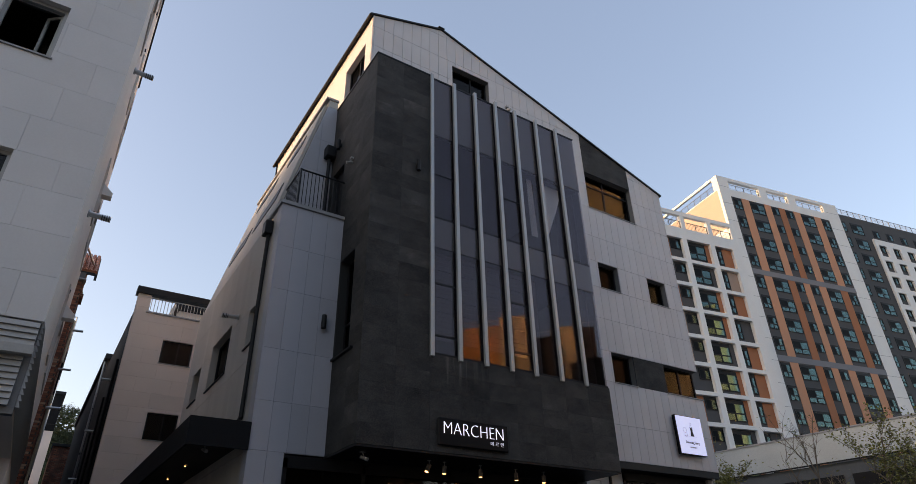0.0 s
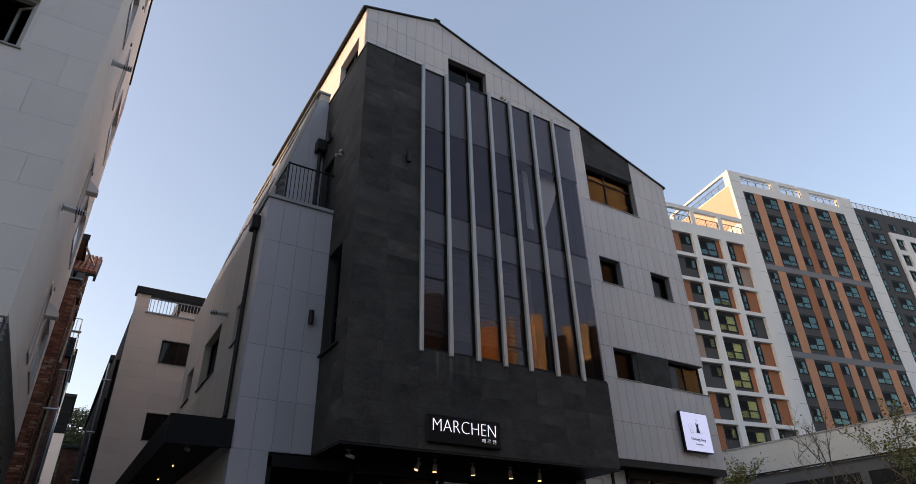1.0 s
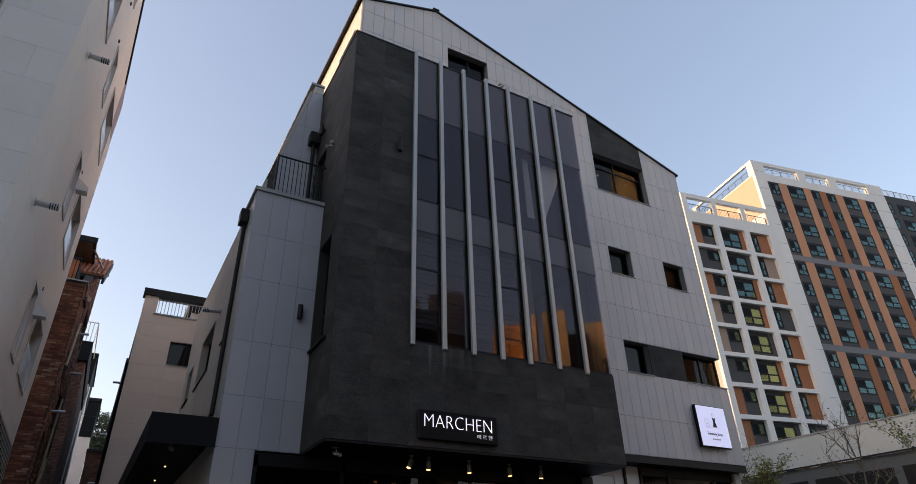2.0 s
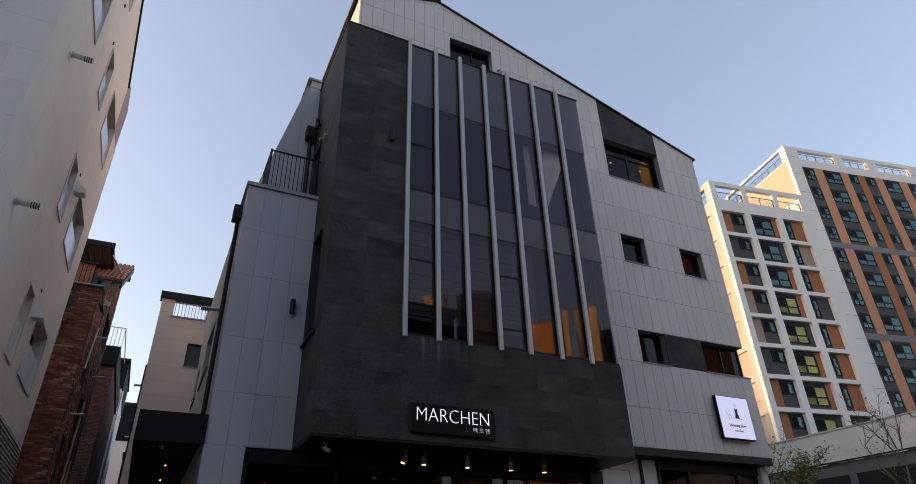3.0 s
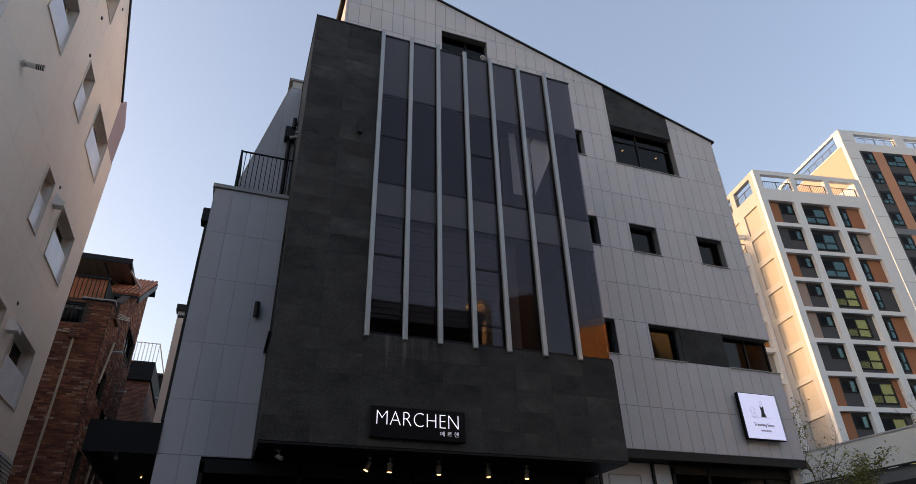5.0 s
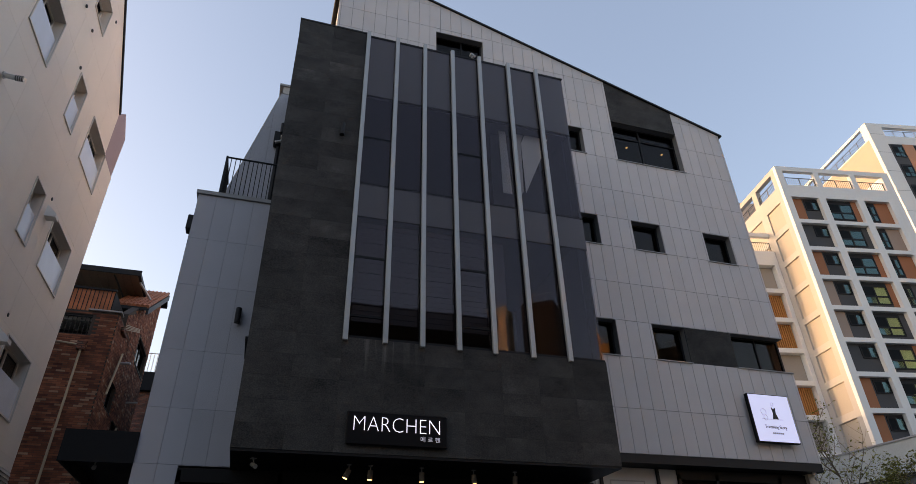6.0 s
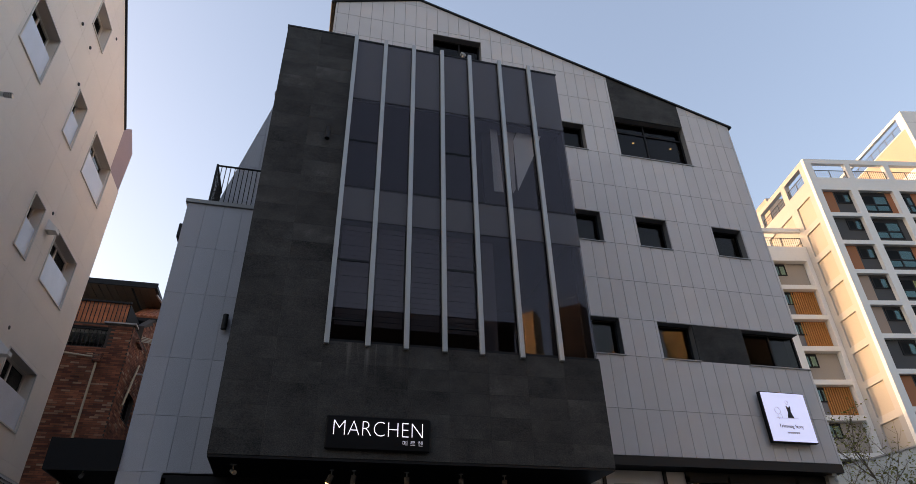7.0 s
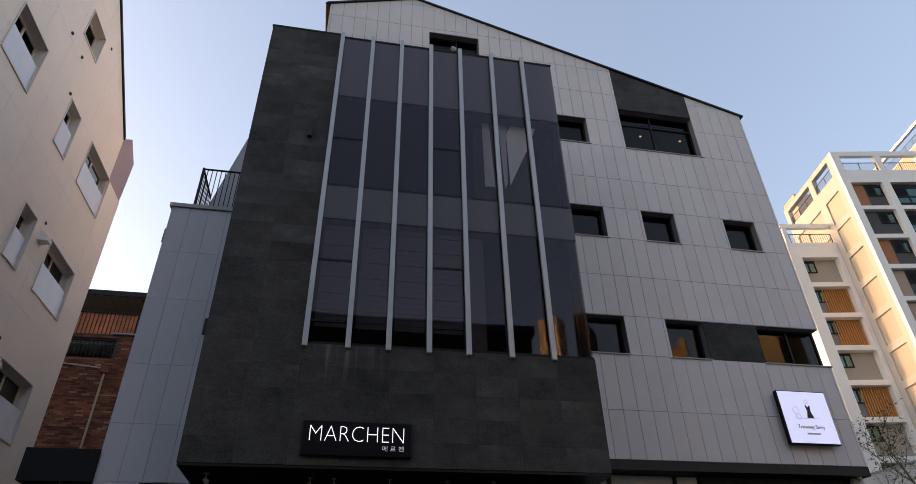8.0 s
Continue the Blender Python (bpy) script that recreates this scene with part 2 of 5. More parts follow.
BRICK_F = brick_mat("red_brown_brick", (0.36, 0.118, 0.068), (0.15, 0.054, 0.038), (0.05, 0.04, 0.035))
BRICK_S = brick_mat("red_brown_brick_side", (0.36, 0.118, 0.068), (0.15, 0.054, 0.038), (0.05, 0.04, 0.035), 1)
BRICK_G = mat("dark_grey_stone_band", (0.105, 0.115, 0.118), 0.8, vary=0.12, scale=0.7, fine=9, grain=0.12)
BRICK_ONE, BRICK_MANY = brick_piece_mat("fired_brick", False), brick_piece_mat("fired_brick_wall", True)
MORTAR = mat("dark_brick_mortar", (0.055, 0.045, 0.04), 0.95, vary=0.15)
BRICK_D = mat("dark_weathered_brick", (0.045, 0.038, 0.035), 0.8, vary=0.3, scale=1.5, fine=8, grain=0.3)
SOFFIT_WOOD = mat("brown_soffit_board", (0.17, 0.10, 0.06), 0.7, vary=0.15, scale=3)
ROOF_TILE = mat("orange_roof_tile", (0.42, 0.14, 0.07), 0.7, vary=0.2, scale=3)
# strong tone patches stand for sunlight glowing in the copper
COPPER = mat("copper_panel", (0.60, 0.19, 0.085), 0.45, 0.2, vary=0.45, scale=1.8)
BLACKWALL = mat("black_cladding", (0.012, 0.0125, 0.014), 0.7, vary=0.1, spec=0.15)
PIPE = mat("cream_plastic_pipe", (0.42, 0.35, 0.25), 0.5)
ROOF = mat("dark_roof_sheet", (0.016, 0.017, 0.019), 0.55, spec=0.25)
APT_WHITE = mat("white_apartment_paint", (0.80, 0.79, 0.77), 0.75, vary=0.04, scale=0.2, fine=5, grain=0.03)
APT_GREY = mat("dark_grey_apartment_paint", (0.085, 0.085, 0.088), 0.75, vary=0.05, scale=0.2, spec=0.15)
APT_MID = mat("mid_grey_apartment_paint", (0.22, 0.22, 0.235), 0.75, vary=0.05, scale=0.2, spec=0.15)
APT_ORANGE = mat("terracotta_apartment_paint", (0.43, 0.165, 0.088), 0.75, vary=0.05, scale=0.2, spec=0.15)
# copy of the white paint, darkened to offset strong sun on the side
APT_SUN_SIDE = mat("sun_toned_white_paint", (0.45, 0.435, 0.42), 0.75, vary=0.05, scale=0.2, fine=5, grain=0.03)
STRIPE = mat("salmon_stripe_paint", (0.62, 0.29, 0.18), 0.75, vary=0.05, scale=0.2, spec=0.15)
APT_PEACH = mat("peach_apartment_paint", (0.50, 0.385, 0.315), 0.75, vary=0.05, scale=0.2)
APT_BEIGE = mat("beige_apartment_paint", (0.37, 0.325, 0.285), 0.75, vary=0.05, scale=0.2, spec=0.15)
APT_TAN = mat("dusty_pink_apartment_paint", (0.40, 0.27, 0.21), 0.75, vary=0.05, scale=0.2)
# far blocks: orange and tan brightened as sunlit, browns dimmed as shaded
BRIGHT_ORANGE = mat("sun_bright_orange_brick", (0.95, 0.44, 0.15), 0.8, vary=0.1, scale=0.3)
TERRACOTTA = mat("shade_brown_tower_paint", (0.14, 0.085, 0.055), 0.8, vary=0.1, scale=0.3)
DIM_BROWN = mat("shade_dim_brown_paint", (0.07, 0.058, 0.05), 0.8, vary=0.08, scale=0.3)
BRIGHT_TAN = mat("sun_bright_tan_paint", (1.0, 0.76, 0.44), 0.8, vary=0.05, scale=0.3)
SLAT = mat("orange_louvre_slat", (0.52, 0.21, 0.06), 0.6)
APT_CREAM = mat("cream_apartment_paint", (0.43, 0.385, 0.335), 0.75, vary=0.05, scale=0.2)
CONCRETE = mat("pale_concrete", (0.52, 0.54, 0.51), 0.85, vary=0.07, scale=0.5, fine=12, grain=0.08)
ASPHALT = mat("asphalt", (0.05, 0.05, 0.052), 0.9, vary=0.15, scale=0.5, fine=60, grain=0.2, bump=0.3)
BARK = mat("grey_bark", (0.16, 0.12, 0.085), 0.9, vary=0.2, scale=6)
LEAF = mat("yellow_green_leaf", (0.21, 0.20, 0.045), 0.6, vary=0.5, scale=2.5, piece=0.1)
WOODS = mat("dark_wood_foliage", (0.03, 0.045, 0.016), 0.8, vary=0.6, scale=0.5, fine=4, grain=0.4)
LIT_WHITE = glow_mat("lit_sign_face", (0.45, 0.60, 1.0), 0.165)
LIT_LETTER = glow_mat("lit_letter", (0.54, 0.68, 1.0), 0.30)
LIT_SMALL = glow_mat("dim_lit_letter", (0.54, 0.66, 0.9), 0.10)
LIT_WARM = glow_mat("warm_lamp_face", (1.0, 0.62, 0.28), 1.1)
INK = mat("black_ink", (0.02, 0.02, 0.025), 0.6)
INK_GREY = mat("grey_ink", (0.33, 0.33, 0.37), 0.6)


# ---- mesh helpers ----
BACK = {}


def thing(name, at, rz=0, label="", category="", group="", kind="", local=False):
    """An Empty at the thing's base. local: its parts are given in its own axes, else in the world's."""
    e = new(name)
    e.matrix_basis = pose(*at, 0, 0, rz)
    BACK[e.name] = None if local else e.matrix_basis.inverted()
    return tagged(e, label, category, group, kind)


def part(name, bm, material, parent=None, label=""):
    """Links bm as one mesh object under a thing or a part."""
    inv = BACK.get(parent.name) if parent else None
    if inv:
        bmesh.ops.transform(bm, matrix=inv, verts=bm.verts)
    me = bpy.data.meshes.new(name)
    bm.to_mesh(me)
    bm.free()
    me.materials.append(material)
    ob = new(name, me)
    ob.parent = parent
    BACK[ob.name] = inv
    return tagged(ob, label)


def put(name, mesh, parent, at, label="", rz=0):
    """One more object on a mesh that is shared, in its parent's axes."""
    ob = new(name, mesh)
    ob.parent = parent
    ob.matrix_basis = pose(*at, 0, 0, rz)
    BACK[ob.name] = None
    return tagged(ob, label)


def mesh_of(name, bm, material):
    me = bpy.data.meshes.new(name)
    bm.to_mesh(me)
    bm.free()
    me.materials.append(material)
    return me


def B():
    return bmesh.new()


def prism(bm, poly, d0, d1, axis="y"):
    """A slab: poly in the plane across axis, from d0 to d1 along it. axis y: poly is (x, z); x: (y, z); z: (x, y)."""
    f = {"y": lambda a, b, d: (a, d, b), "x": lambda a, b, d: (d, a, b), "z": lambda a, b, d: (a, b, d)}[axis]
    lo = [bm.verts.new(f(a, b, d0)) for a, b in poly]
    hi = [bm.verts.new(f(a, b, d1)) for a, b in poly]
    k = len(poly)
    faces = [bm.faces.new(lo), bm.faces.new(hi[::-1])] + [bm.faces.new((lo[i], hi[i], hi[(i + 1) % k], lo[(i + 1) % k])) for i in range(k)]
    return faces


def box(bm, x0, x1, y0, y1, z0, z1, bevel=0.0):
    fs = prism(bm, [(x0, y0), (x1, y0), (x1, y1), (x0, y1)], z0, z1, "z")
    if bevel:
        es = list({e for f in fs for e in f.edges})
        bmesh.ops.bevel(bm, geom=es, offset=bevel, segments=1, affect="EDGES")
    return bm


def fixed(bm):
    bmesh.ops.recalc_face_normals(bm, faces=bm.faces)
    return bm


def boxed(*a, **k):
    return fixed(box(B(), *a, **k))


def rod(bm, a, b, r, r2=None, seg=8):
    a, b = Vector(a), Vector(b)
    r2 = r if r2 is None else r2
    m = Matrix.Translation((a + b) / 2) @ (b - a).to_track_quat("Z", "Y").to_matrix().to_4x4()
    bmesh.ops.create_cone(bm, cap_ends=True, segments=seg, radius1=r, radius2=r2, depth=(b - a).length, matrix=m)
    return bm


def rect_minus(rect, holes):
    """Rectangle (a0, a1, b0, b1) less rectangular holes, as smaller rectangles."""
    a0, a1, b0, b1 = rect
    hs = [h for h in holes if h[0] < a1 - 1e-6 and h[1] > a0 + 1e-6 and h[2] < b1 - 1e-6 and h[3] > b0 + 1e-6]
    if not hs:
        return [rect]
    xs = sorted({a0, a1, *[min(max(v, a0), a1) for h in hs for v in h[:2]]})
    out = []
    for x0, x1 in zip(xs, xs[1:]):
        if x1 - x0 < 1e-5:
            continue
        cut = sorted((max(h[2], b0), min(h[3], b1)) for h in hs if h[0] < x1 - 1e-6 and h[1] > x0 + 1e-6)
        z = b0
        for c0, c1 in cut:
            if c0 > z + 1e-5:
                out.append((x0, x1, z, c0))
            z = max(z, c1)
        if b1 > z + 1e-5:
            out.append((x0, x1, z, b1))
    return out


def clip(poly, keep):
    """Cuts a convex polygon by half planes (a, b, c): a*x + b*y <= c stays."""
    for a, b, c in keep:
        out = []
        for i, p in enumerate(poly):
            q = poly[(i + 1) % len(poly)]
            dp, dq = a * p[0] + b * p[1] - c, a * q[0] + b * q[1] - c
            if dp <= 0:
                out.append(p)
            if dp * dq < 0:
                s = dp / (dp - dq)
                out.append((p[0] + s * (q[0] - p[0]), p[1] + s * (q[1] - p[1])))
        poly = out
        if len(poly) < 3:
            return []
    return poly


def corners(r):
    return [(r[0], r[2]), (r[1], r[2]), (r[1], r[3]), (r[0], r[3])]


def wall_slab(rect, holes, keep, d0, d1, axis="y"):
    """One closed slab with rectangular openings through it, cut by half planes."""
    a0, a1, b0, b1 = rect
    xs = sorted({a0, a1, *[v for h in holes for v in h[:2] if a0 < v < a1]})
    zs = sorted({b0, b1, *[v for h in holes for v in h[2:] if b0 < v < b1]})
    bm = B()
    for x0, x1 in zip(xs, xs[1:]):
        for z0, z1 in zip(zs, zs[1:]):
            mx, mz = (x0 + x1) / 2, (z0 + z1) / 2
            if any(h[0] < mx < h[1] and h[2] < mz < h[3] for h in holes):
                continue
            p = clip(corners((x0, x1, z0, z1)), keep)
            if p:
                prism(bm, p, d0, d1, axis)
    bmesh.ops.remove_doubles(bm, verts=bm.verts, dist=1e-5)
    bm.verts.index_update()
    seen = {}
    for f in bm.faces:
        seen.setdefault(frozenset(v.index for v in f.verts), []).append(f)
    bmesh.ops.delete(bm, geom=[f for fs in seen.values() if len(fs) > 1 for f in fs], context="FACES")
    return fixed(bm)


def pieces(name, xs, zs, holes, keep, d0, d1, material, parent, axis="y", gap=0.006, most=300):
    """Tiles laid in columns xs and rows zs, cut round holes: each one an object; those past `most` are joined."""
    made, rest = 0, B()
    for z0, z1 in zip(zs, zs[1:]):
        for x0, x1 in zip(xs, xs[1:]):
            polys = [p for p in (clip(corners(r), keep) for r in rect_minus((x0 + gap / 2, x1 - gap / 2, z0 + gap / 2, z1 - gap / 2), holes)) if p]
            if not polys:
                continue
            bm = B() if made < most else rest
            for p in polys:
                prism(bm, p, d0, d1, axis)
            made += 1
            if bm is not rest:
                part(name, fixed(bm), material, parent)
    if len(rest.verts):
        tagged(part(name + "_rest", fixed(rest), material, parent), kind="stuff")
    else:
        rest.free()


def spaced(a, b, step):
    k = max(1, round((b - a) / step))
    return [a + (b - a) * i / k for i in range(k + 1)]


def slab(bm, axis, a0, a1, d0, d1, z0, z1):
    if axis == "y":
        box(bm, a0, a1, min(d0, d1), max(d0, d1), z0, z1)
    else:
        box(bm, min(d0, d1), max(d0, d1), a0, a1, z0, z1)
    return bm


def window(parent, a0, a1, z0, z1, d, inn=1, axis="y", bars=(), rails=(), sill=True, glass=None, frame=None, depth=0.2, fw=0.055, guard=0.0, sill_mat=None, sash=False, trim=None):
    """A framed window in an opening: outer face at d, inn the way indoors along the axis. The frame is the part; pane, sill and guard sit on it."""
    glass, frame = glass or WINDOW_GLASS, frame or FRAME
    f0, f1 = d + inn * depth, d + inn * (depth + 0.07)
    ca, cz = [a0, *bars, a1], [z0, *rails, z1]
    half = lambda v, ends: fw if v in ends else fw / 2
    cells = [(p + half(p, (a0, a1)), q - half(q, (a0, a1)), r + half(r, (z0, z1)), s - half(s, (z0, z1))) for p, q in zip(ca, ca[1:]) for r, s in zip(cz, cz[1:])]
    bm = wall_slab((a0, a1, z0, z1), cells, [], min(f0, f1), max(f0, f1), axis)
    w = part("window", fixed(bm), frame, parent)
    if sash:
        m = 0.5 * (a0 + a1)
        bm = wall_slab((m + 0.06, a1 - fw, z0 + fw, z1 - fw), [(m + 0.12, a1 - fw - 0.06, z0 + fw + 0.06, z1 - fw - 0.06)], [], f1, f1 + 0.05, axis)
        bmesh.ops.rotate(bm, verts=bm.verts, cent=(a1 - fw, f1, 0), matrix=Matrix.Rotation(radians(-38), 3, "Z"))
        sh_ = part("sash", bm, frame, w, "open window sash")
        bm = boxed(m + 0.12, a1 - fw - 0.06, f1 + 0.02, f1 + 0.03, z0 + fw + 0.06, z1 - fw - 0.06)
        bmesh.ops.rotate(bm, verts=bm.verts, cent=(a1 - fw, f1, 0), matrix=Matrix.Rotation(radians(-38), 3, "Z"))
        part("pane", bm, glass, sh_)
        cells = []
    for p, q, r, s in cells:
        part("pane", fixed(slab(B(), axis, p, q, f0 + inn * 0.035, f0 + inn * 0.045, r, s)), glass, w)
    if sill:
        part("sill", fixed(slab(B(), axis, a0 - 0.03, a1 + 0.03, d - inn * 0.035, d + inn * depth, z0 - 0.02, z0 + 0.012)), sill_mat or STONE_CAP, w)
    if trim:
        o = 0.035
        ring = wall_slab((a0 - o, a1 + o, z0 - o, z1 + o), [(a0, a1, z0, z1)], [], min(d, d - inn * 0.03), max(d, d - inn * 0.03), axis)
        part("casing", ring, trim, w, "slim pale metal casing")
    if guard:
        part("guard_panel", fixed(slab(B(), axis, a0 + 0.02, a1 - 0.02, d + inn * 0.03, d + inn * 0.045, z0 + 0.02, z0 + guard)), FROST, w, "frosted glass guard panel")
    return w


# ---- ground ----
g = B()
box(g, -2500, 2500, -2500, 2500, -0.6, 0)
tagged(part("ground", fixed(g), ASPHALT), "dark grey asphalt ground of the street", "ground", kind="structure")

WX0 = 3.65

# ---- the commercial building ----
main = thing("commercial_building", (12, 18, 0), label="gabled commercial building of pale stone tiles with dark slate bay", category="building")
R_IN, L_IN, PX, PZ = 0.3315, 0.322, 9.38, 21.6
GABLE = [(R_IN, 1, PZ + R_IN * PX), (-L_IN, 1, PZ - L_IN * PX)]
X0, X1, YF, YB = 6.40, 21.27, 15.0, 26.0
WINS = [(14.15, 15.25, 15.45, 16.60), (14.15, 15.28, 11.75, 12.88), (14.15, 15.30, 8.05, 9.17), (16.50, 19.25, 15.43, 17.25),
        (16.51, 17.60, 11.75, 12.87), (19.27, 20.37, 11.73, 12.86), (16.50, 17.63, 8.04, 9.17), (19.27, 21.30, 8.04, 9.17), (9.89, 11.66, 18.6, 19.91)]
BAYHOLE = (5.0, 12.90, 4.0, 15.30)
front = part("front_wall", wall_slab((X0, X1, 5.35, 22), WINS + [BAYHOLE], GABLE, YF + 0.03, YF + 0.32), JOINT, main, "front wall of pale grey stone tiles")
cols = [16.42 + 0.398 * k for k in range(-26, 14)]
cols = [X0] + [c for c in cols if X0 + 0.05 < c < X1 - 0.05] + [X1]
rows = [5.35, 6.55, 8.04, 9.18, 10.45, 11.75, 12.88, 14.03, 15.43, 16.60, 17.90, 19.12, 20.1, 21.3, 22]
SLATE_HOLES = [(16.50, 19.25, 17.25, 22), (17.63, 19.27, 8.04, 9.17)]
pieces("tile", cols, rows, WINS + SLATE_HOLES + [BAYHOLE], GABLE, YF, YF + 0.03, TILE, front, gap=0.012)
part("slate_panel", wall_slab((16.505, 19.245, 17.25, 22), [], GABLE, YF + 0.004, YF + 0.03), DARK, front, "dark slate panel under the eave")
part("slate_panel", wall_slab((17.63, 19.27, 8.04, 9.17), [], [], YF + 0.004, YF + 0.03), DARK, front, "dark slate panel between windows")
wb = [([], []), ([], []), ([], []), ([17.75], [16.75]), ([], []), ([], []), ([], []), ([20.35], []), ([10.9], [])]
for (a0, a1, z0, z1), (bars, rails) in zip(WINS, wb):
    window(main, a0, min(a1, X1 - 0.02), z0, z1, YF, 1, "y", bars, rails, depth=0.24)
# left, right and back walls of the gabled block
LW = [(15.55, 17.3, 17.6, 19.65)]
left_wall = part("side_wall", wall_slab((YF + 0.32, YB, 10.0, 20.64), LW, [], X0, X0 + 0.3, "x"), TILE, main, "pale stone side wall catching the low sun")
window(main, 15.55, 17.3, 17.6, 19.65, X0, 1, "x", [16.4], [], depth=0.2)
part("corner_post", fixed(box(B(), X0 - 0.006, X0 + 0.3, YF + 0.032, YF + 0.318, 15.3, 20.6)), TILE, main)
part("side_wall", wall_slab((YF + 0.32, YB, 0, 17.6), [], [], X1 - 0.3, X1 - 0.004, "x"), RENDER, main)
part("back_wall", wall_slab((X0, X1, 0, 22), [], GABLE, YB - 0.3, YB, "y"), RENDER, main)
# roof: one slab on each slope, with a black edge
for a, b in (((X0 - 0.12, PZ - L_IN * (PX - X0 + 0.12)), (PX, PZ)), ((PX, PZ), (X1 + 0.12, PZ - R_IN * (X1 - PX + 0.12)))):
    part("roof", fixed((lambda bm: (prism(bm, [(a[0], a[1] + 0.004), (b[0], b[1] + 0.004), (b[0], b[1] + 0.075), (a[0], a[1] + 0.075)], YF - 0.06, YB + 0.1), bm)[1])(B())), ROOF, main, "black metal roof edge")
part("ridge_cap", boxed(PX - 0.14, PX + 0.14, YF - 0.09, YB + 0.1, PZ + 0.04, PZ + 0.13, bevel=0.02), CAP, main)
part("gutter", boxed(X0 - 0.17, X0 - 0.06, YF - 0.06, YB + 0.1, 20.55, 20.65, bevel=0.02), CAP, main)
part("soffit", boxed(12.6, X1, YF + 0.01, YF + 0.9, 5.12, 5.346), CAP, main, "black flashing under the tiled wall")

# ---- slate bay with the curtain wall ----
BX0, BX1, BY, BZ0, BZ1 = 5.35, 12.92, 12.0, 4.30, 15.36
GX0, GZ0 = 7.10, 6.52
bay = part("bay_wall", wall_slab((BX0 + 0.03, BX1 - 0.03, BZ0, BZ1), [(GX0, BX1, GZ0, BZ1)], [], BY + 0.03, BY + 0.3), DARK_JOINT, main, "dark slate bay wall")
pieces("panel", [BX0, 6.22, GX0, 7.95, 8.78, 9.6, 10.42, 11.25, 12.08, BX1], [BZ0, 4.74, 5.18, 5.63, 6.07, *spaced(GZ0, BZ1, 0.442)], [(GX0, BX1 + 1, GZ0, BZ1 + 1)], [], BY, BY + 0.03, DARK, bay, gap=0.002)
SLOT = [(12.70, 13.6, 6.47, 9.17), (13.92, 14.75, 10.5, 12.62)]
bay_side = part("bay_side_wall", wall_slab((BY + 0.3, YF, BZ0, BZ1), SLOT, [], BX0 + 0.03, BX0 + 0.3, "x"), DARK_JOINT, main)
pieces("panel", [BY, 12.70, 13.6, 14.75, YF], [BZ0, 4.74, 5.18, 5.63, 6.07, *spaced(GZ0, BZ1, 0.442)], SLOT, [], BX0, BX0 + 0.03, DARK, bay_side, "x", gap=0.002)
part("bay_side_wall", boxed(BX1 - 0.3, BX1 - 0.03, BY + 0.3, YF + 0.03, BZ0, GZ0), DARK, main)
part("bay_side_wall", boxed(BX1 - 0.06, BX1 - 0.02, BY + 0.1, YF + 0.03, GZ0, BZ1), CAP, main)
part("bay_soffit", boxed(BX0 + 0.01, BX1 - 0.01, BY + 0.01, YF, BZ0 - 0.05, BZ0 - 0.004), SHOP_DARK, main, "black soffit under the bay")
part("bay_coping", boxed(BX0 - 0.02, GX0, BY - 0.012, YF - 0.004, BZ1 + 0.004, BZ1 + 0.055), CAP, main, "black metal coping")
part("bay_coping", boxed(GX0 + 0.002, BX1 + 0.01, BY + 0.045, YF - 0.004, BZ1 + 0.004, BZ1 + 0.04), CAP, main, "black metal coping")
window(main, 12.72, 13.58, 6.52, 9.15, BX0, 1, "x", [], [7.4], depth=0.22, sill=False)
door_b = part("balcony_door", boxed(BX0 + 0.12, BX0 + 0.18, 13.93, 14.74, 10.5, 12.61), FRAME, main, "black balcony door")
part("side_sill", boxed(BX0 - 0.07, BX0 + 0.2, 12.45, 13.58, 6.47, 6.52), CAP, main)
FX = [7.15, 7.95, 8.72, 9.51, 10.30, 11.17, 12.04]
cw = part("curtain_wall", boxed(GX0, BX1, BY + 0.03, BY + 0.1, 6.52, 6.58), FRAME, main, "black framed curtain wall of tinted glass")
for z in (9.46, 10.39, 13.19):
    part("transom", boxed(GX0, BX1 - 0.01, BY + 0.066, BY + 0.1, z - 0.015, z + 0.015), FRAME, cw)
for a, b in zip(FX, FX[1:] + [BX1]):
    for z0, z1 in ((6.58, 9.445), (9.475, 10.375), (10.405, 13.175), (13.205, 15.355)):
        part("pane", boxed(a + 0.03, b - 0.01, BY + 0.055, BY + 0.065, z0, z1), CURTAIN_GLASS, cw)
    for z0, z1 in ((9.475, 10.375), (13.205, 15.355)):
        part("spandrel", boxed(a + 0.02, b - 0.005, BY + 0.09, BY + 0.11, z0, z1), SPANDREL, cw, "grey spandrel behind the glass")
for a in FX:
    fin = part("fin", boxed(a - 0.05, a + 0.05, BY - 0.075, BY + 0.02, 6.44, 15.42, bevel=0.008), FIN, main, "grey aluminium fin")
    part("fin_neck", boxed(a - 0.04, a + 0.04, BY + 0.02, BY + 0.065, 6.53, 15.36), FRAME, fin, "black neck of the fin")
    part("mullion", boxed(a - 0.045, a + 0.045, BY + 0.068, BY + 0.14, 6.58, 15.33), FRAME, main)
for a, b, zs in ((FX[0], FX[1], (11.78, 8.42, 7.03)), (FX[3], FX[4], (11.79, 8.43, 7.03))):
    for z in zs:
        part("casement_bar", boxed(a + 0.05, b - 0.04, BY + 0.045, BY + 0.09, z - 0.022, z + 0.022), FRAME, main)
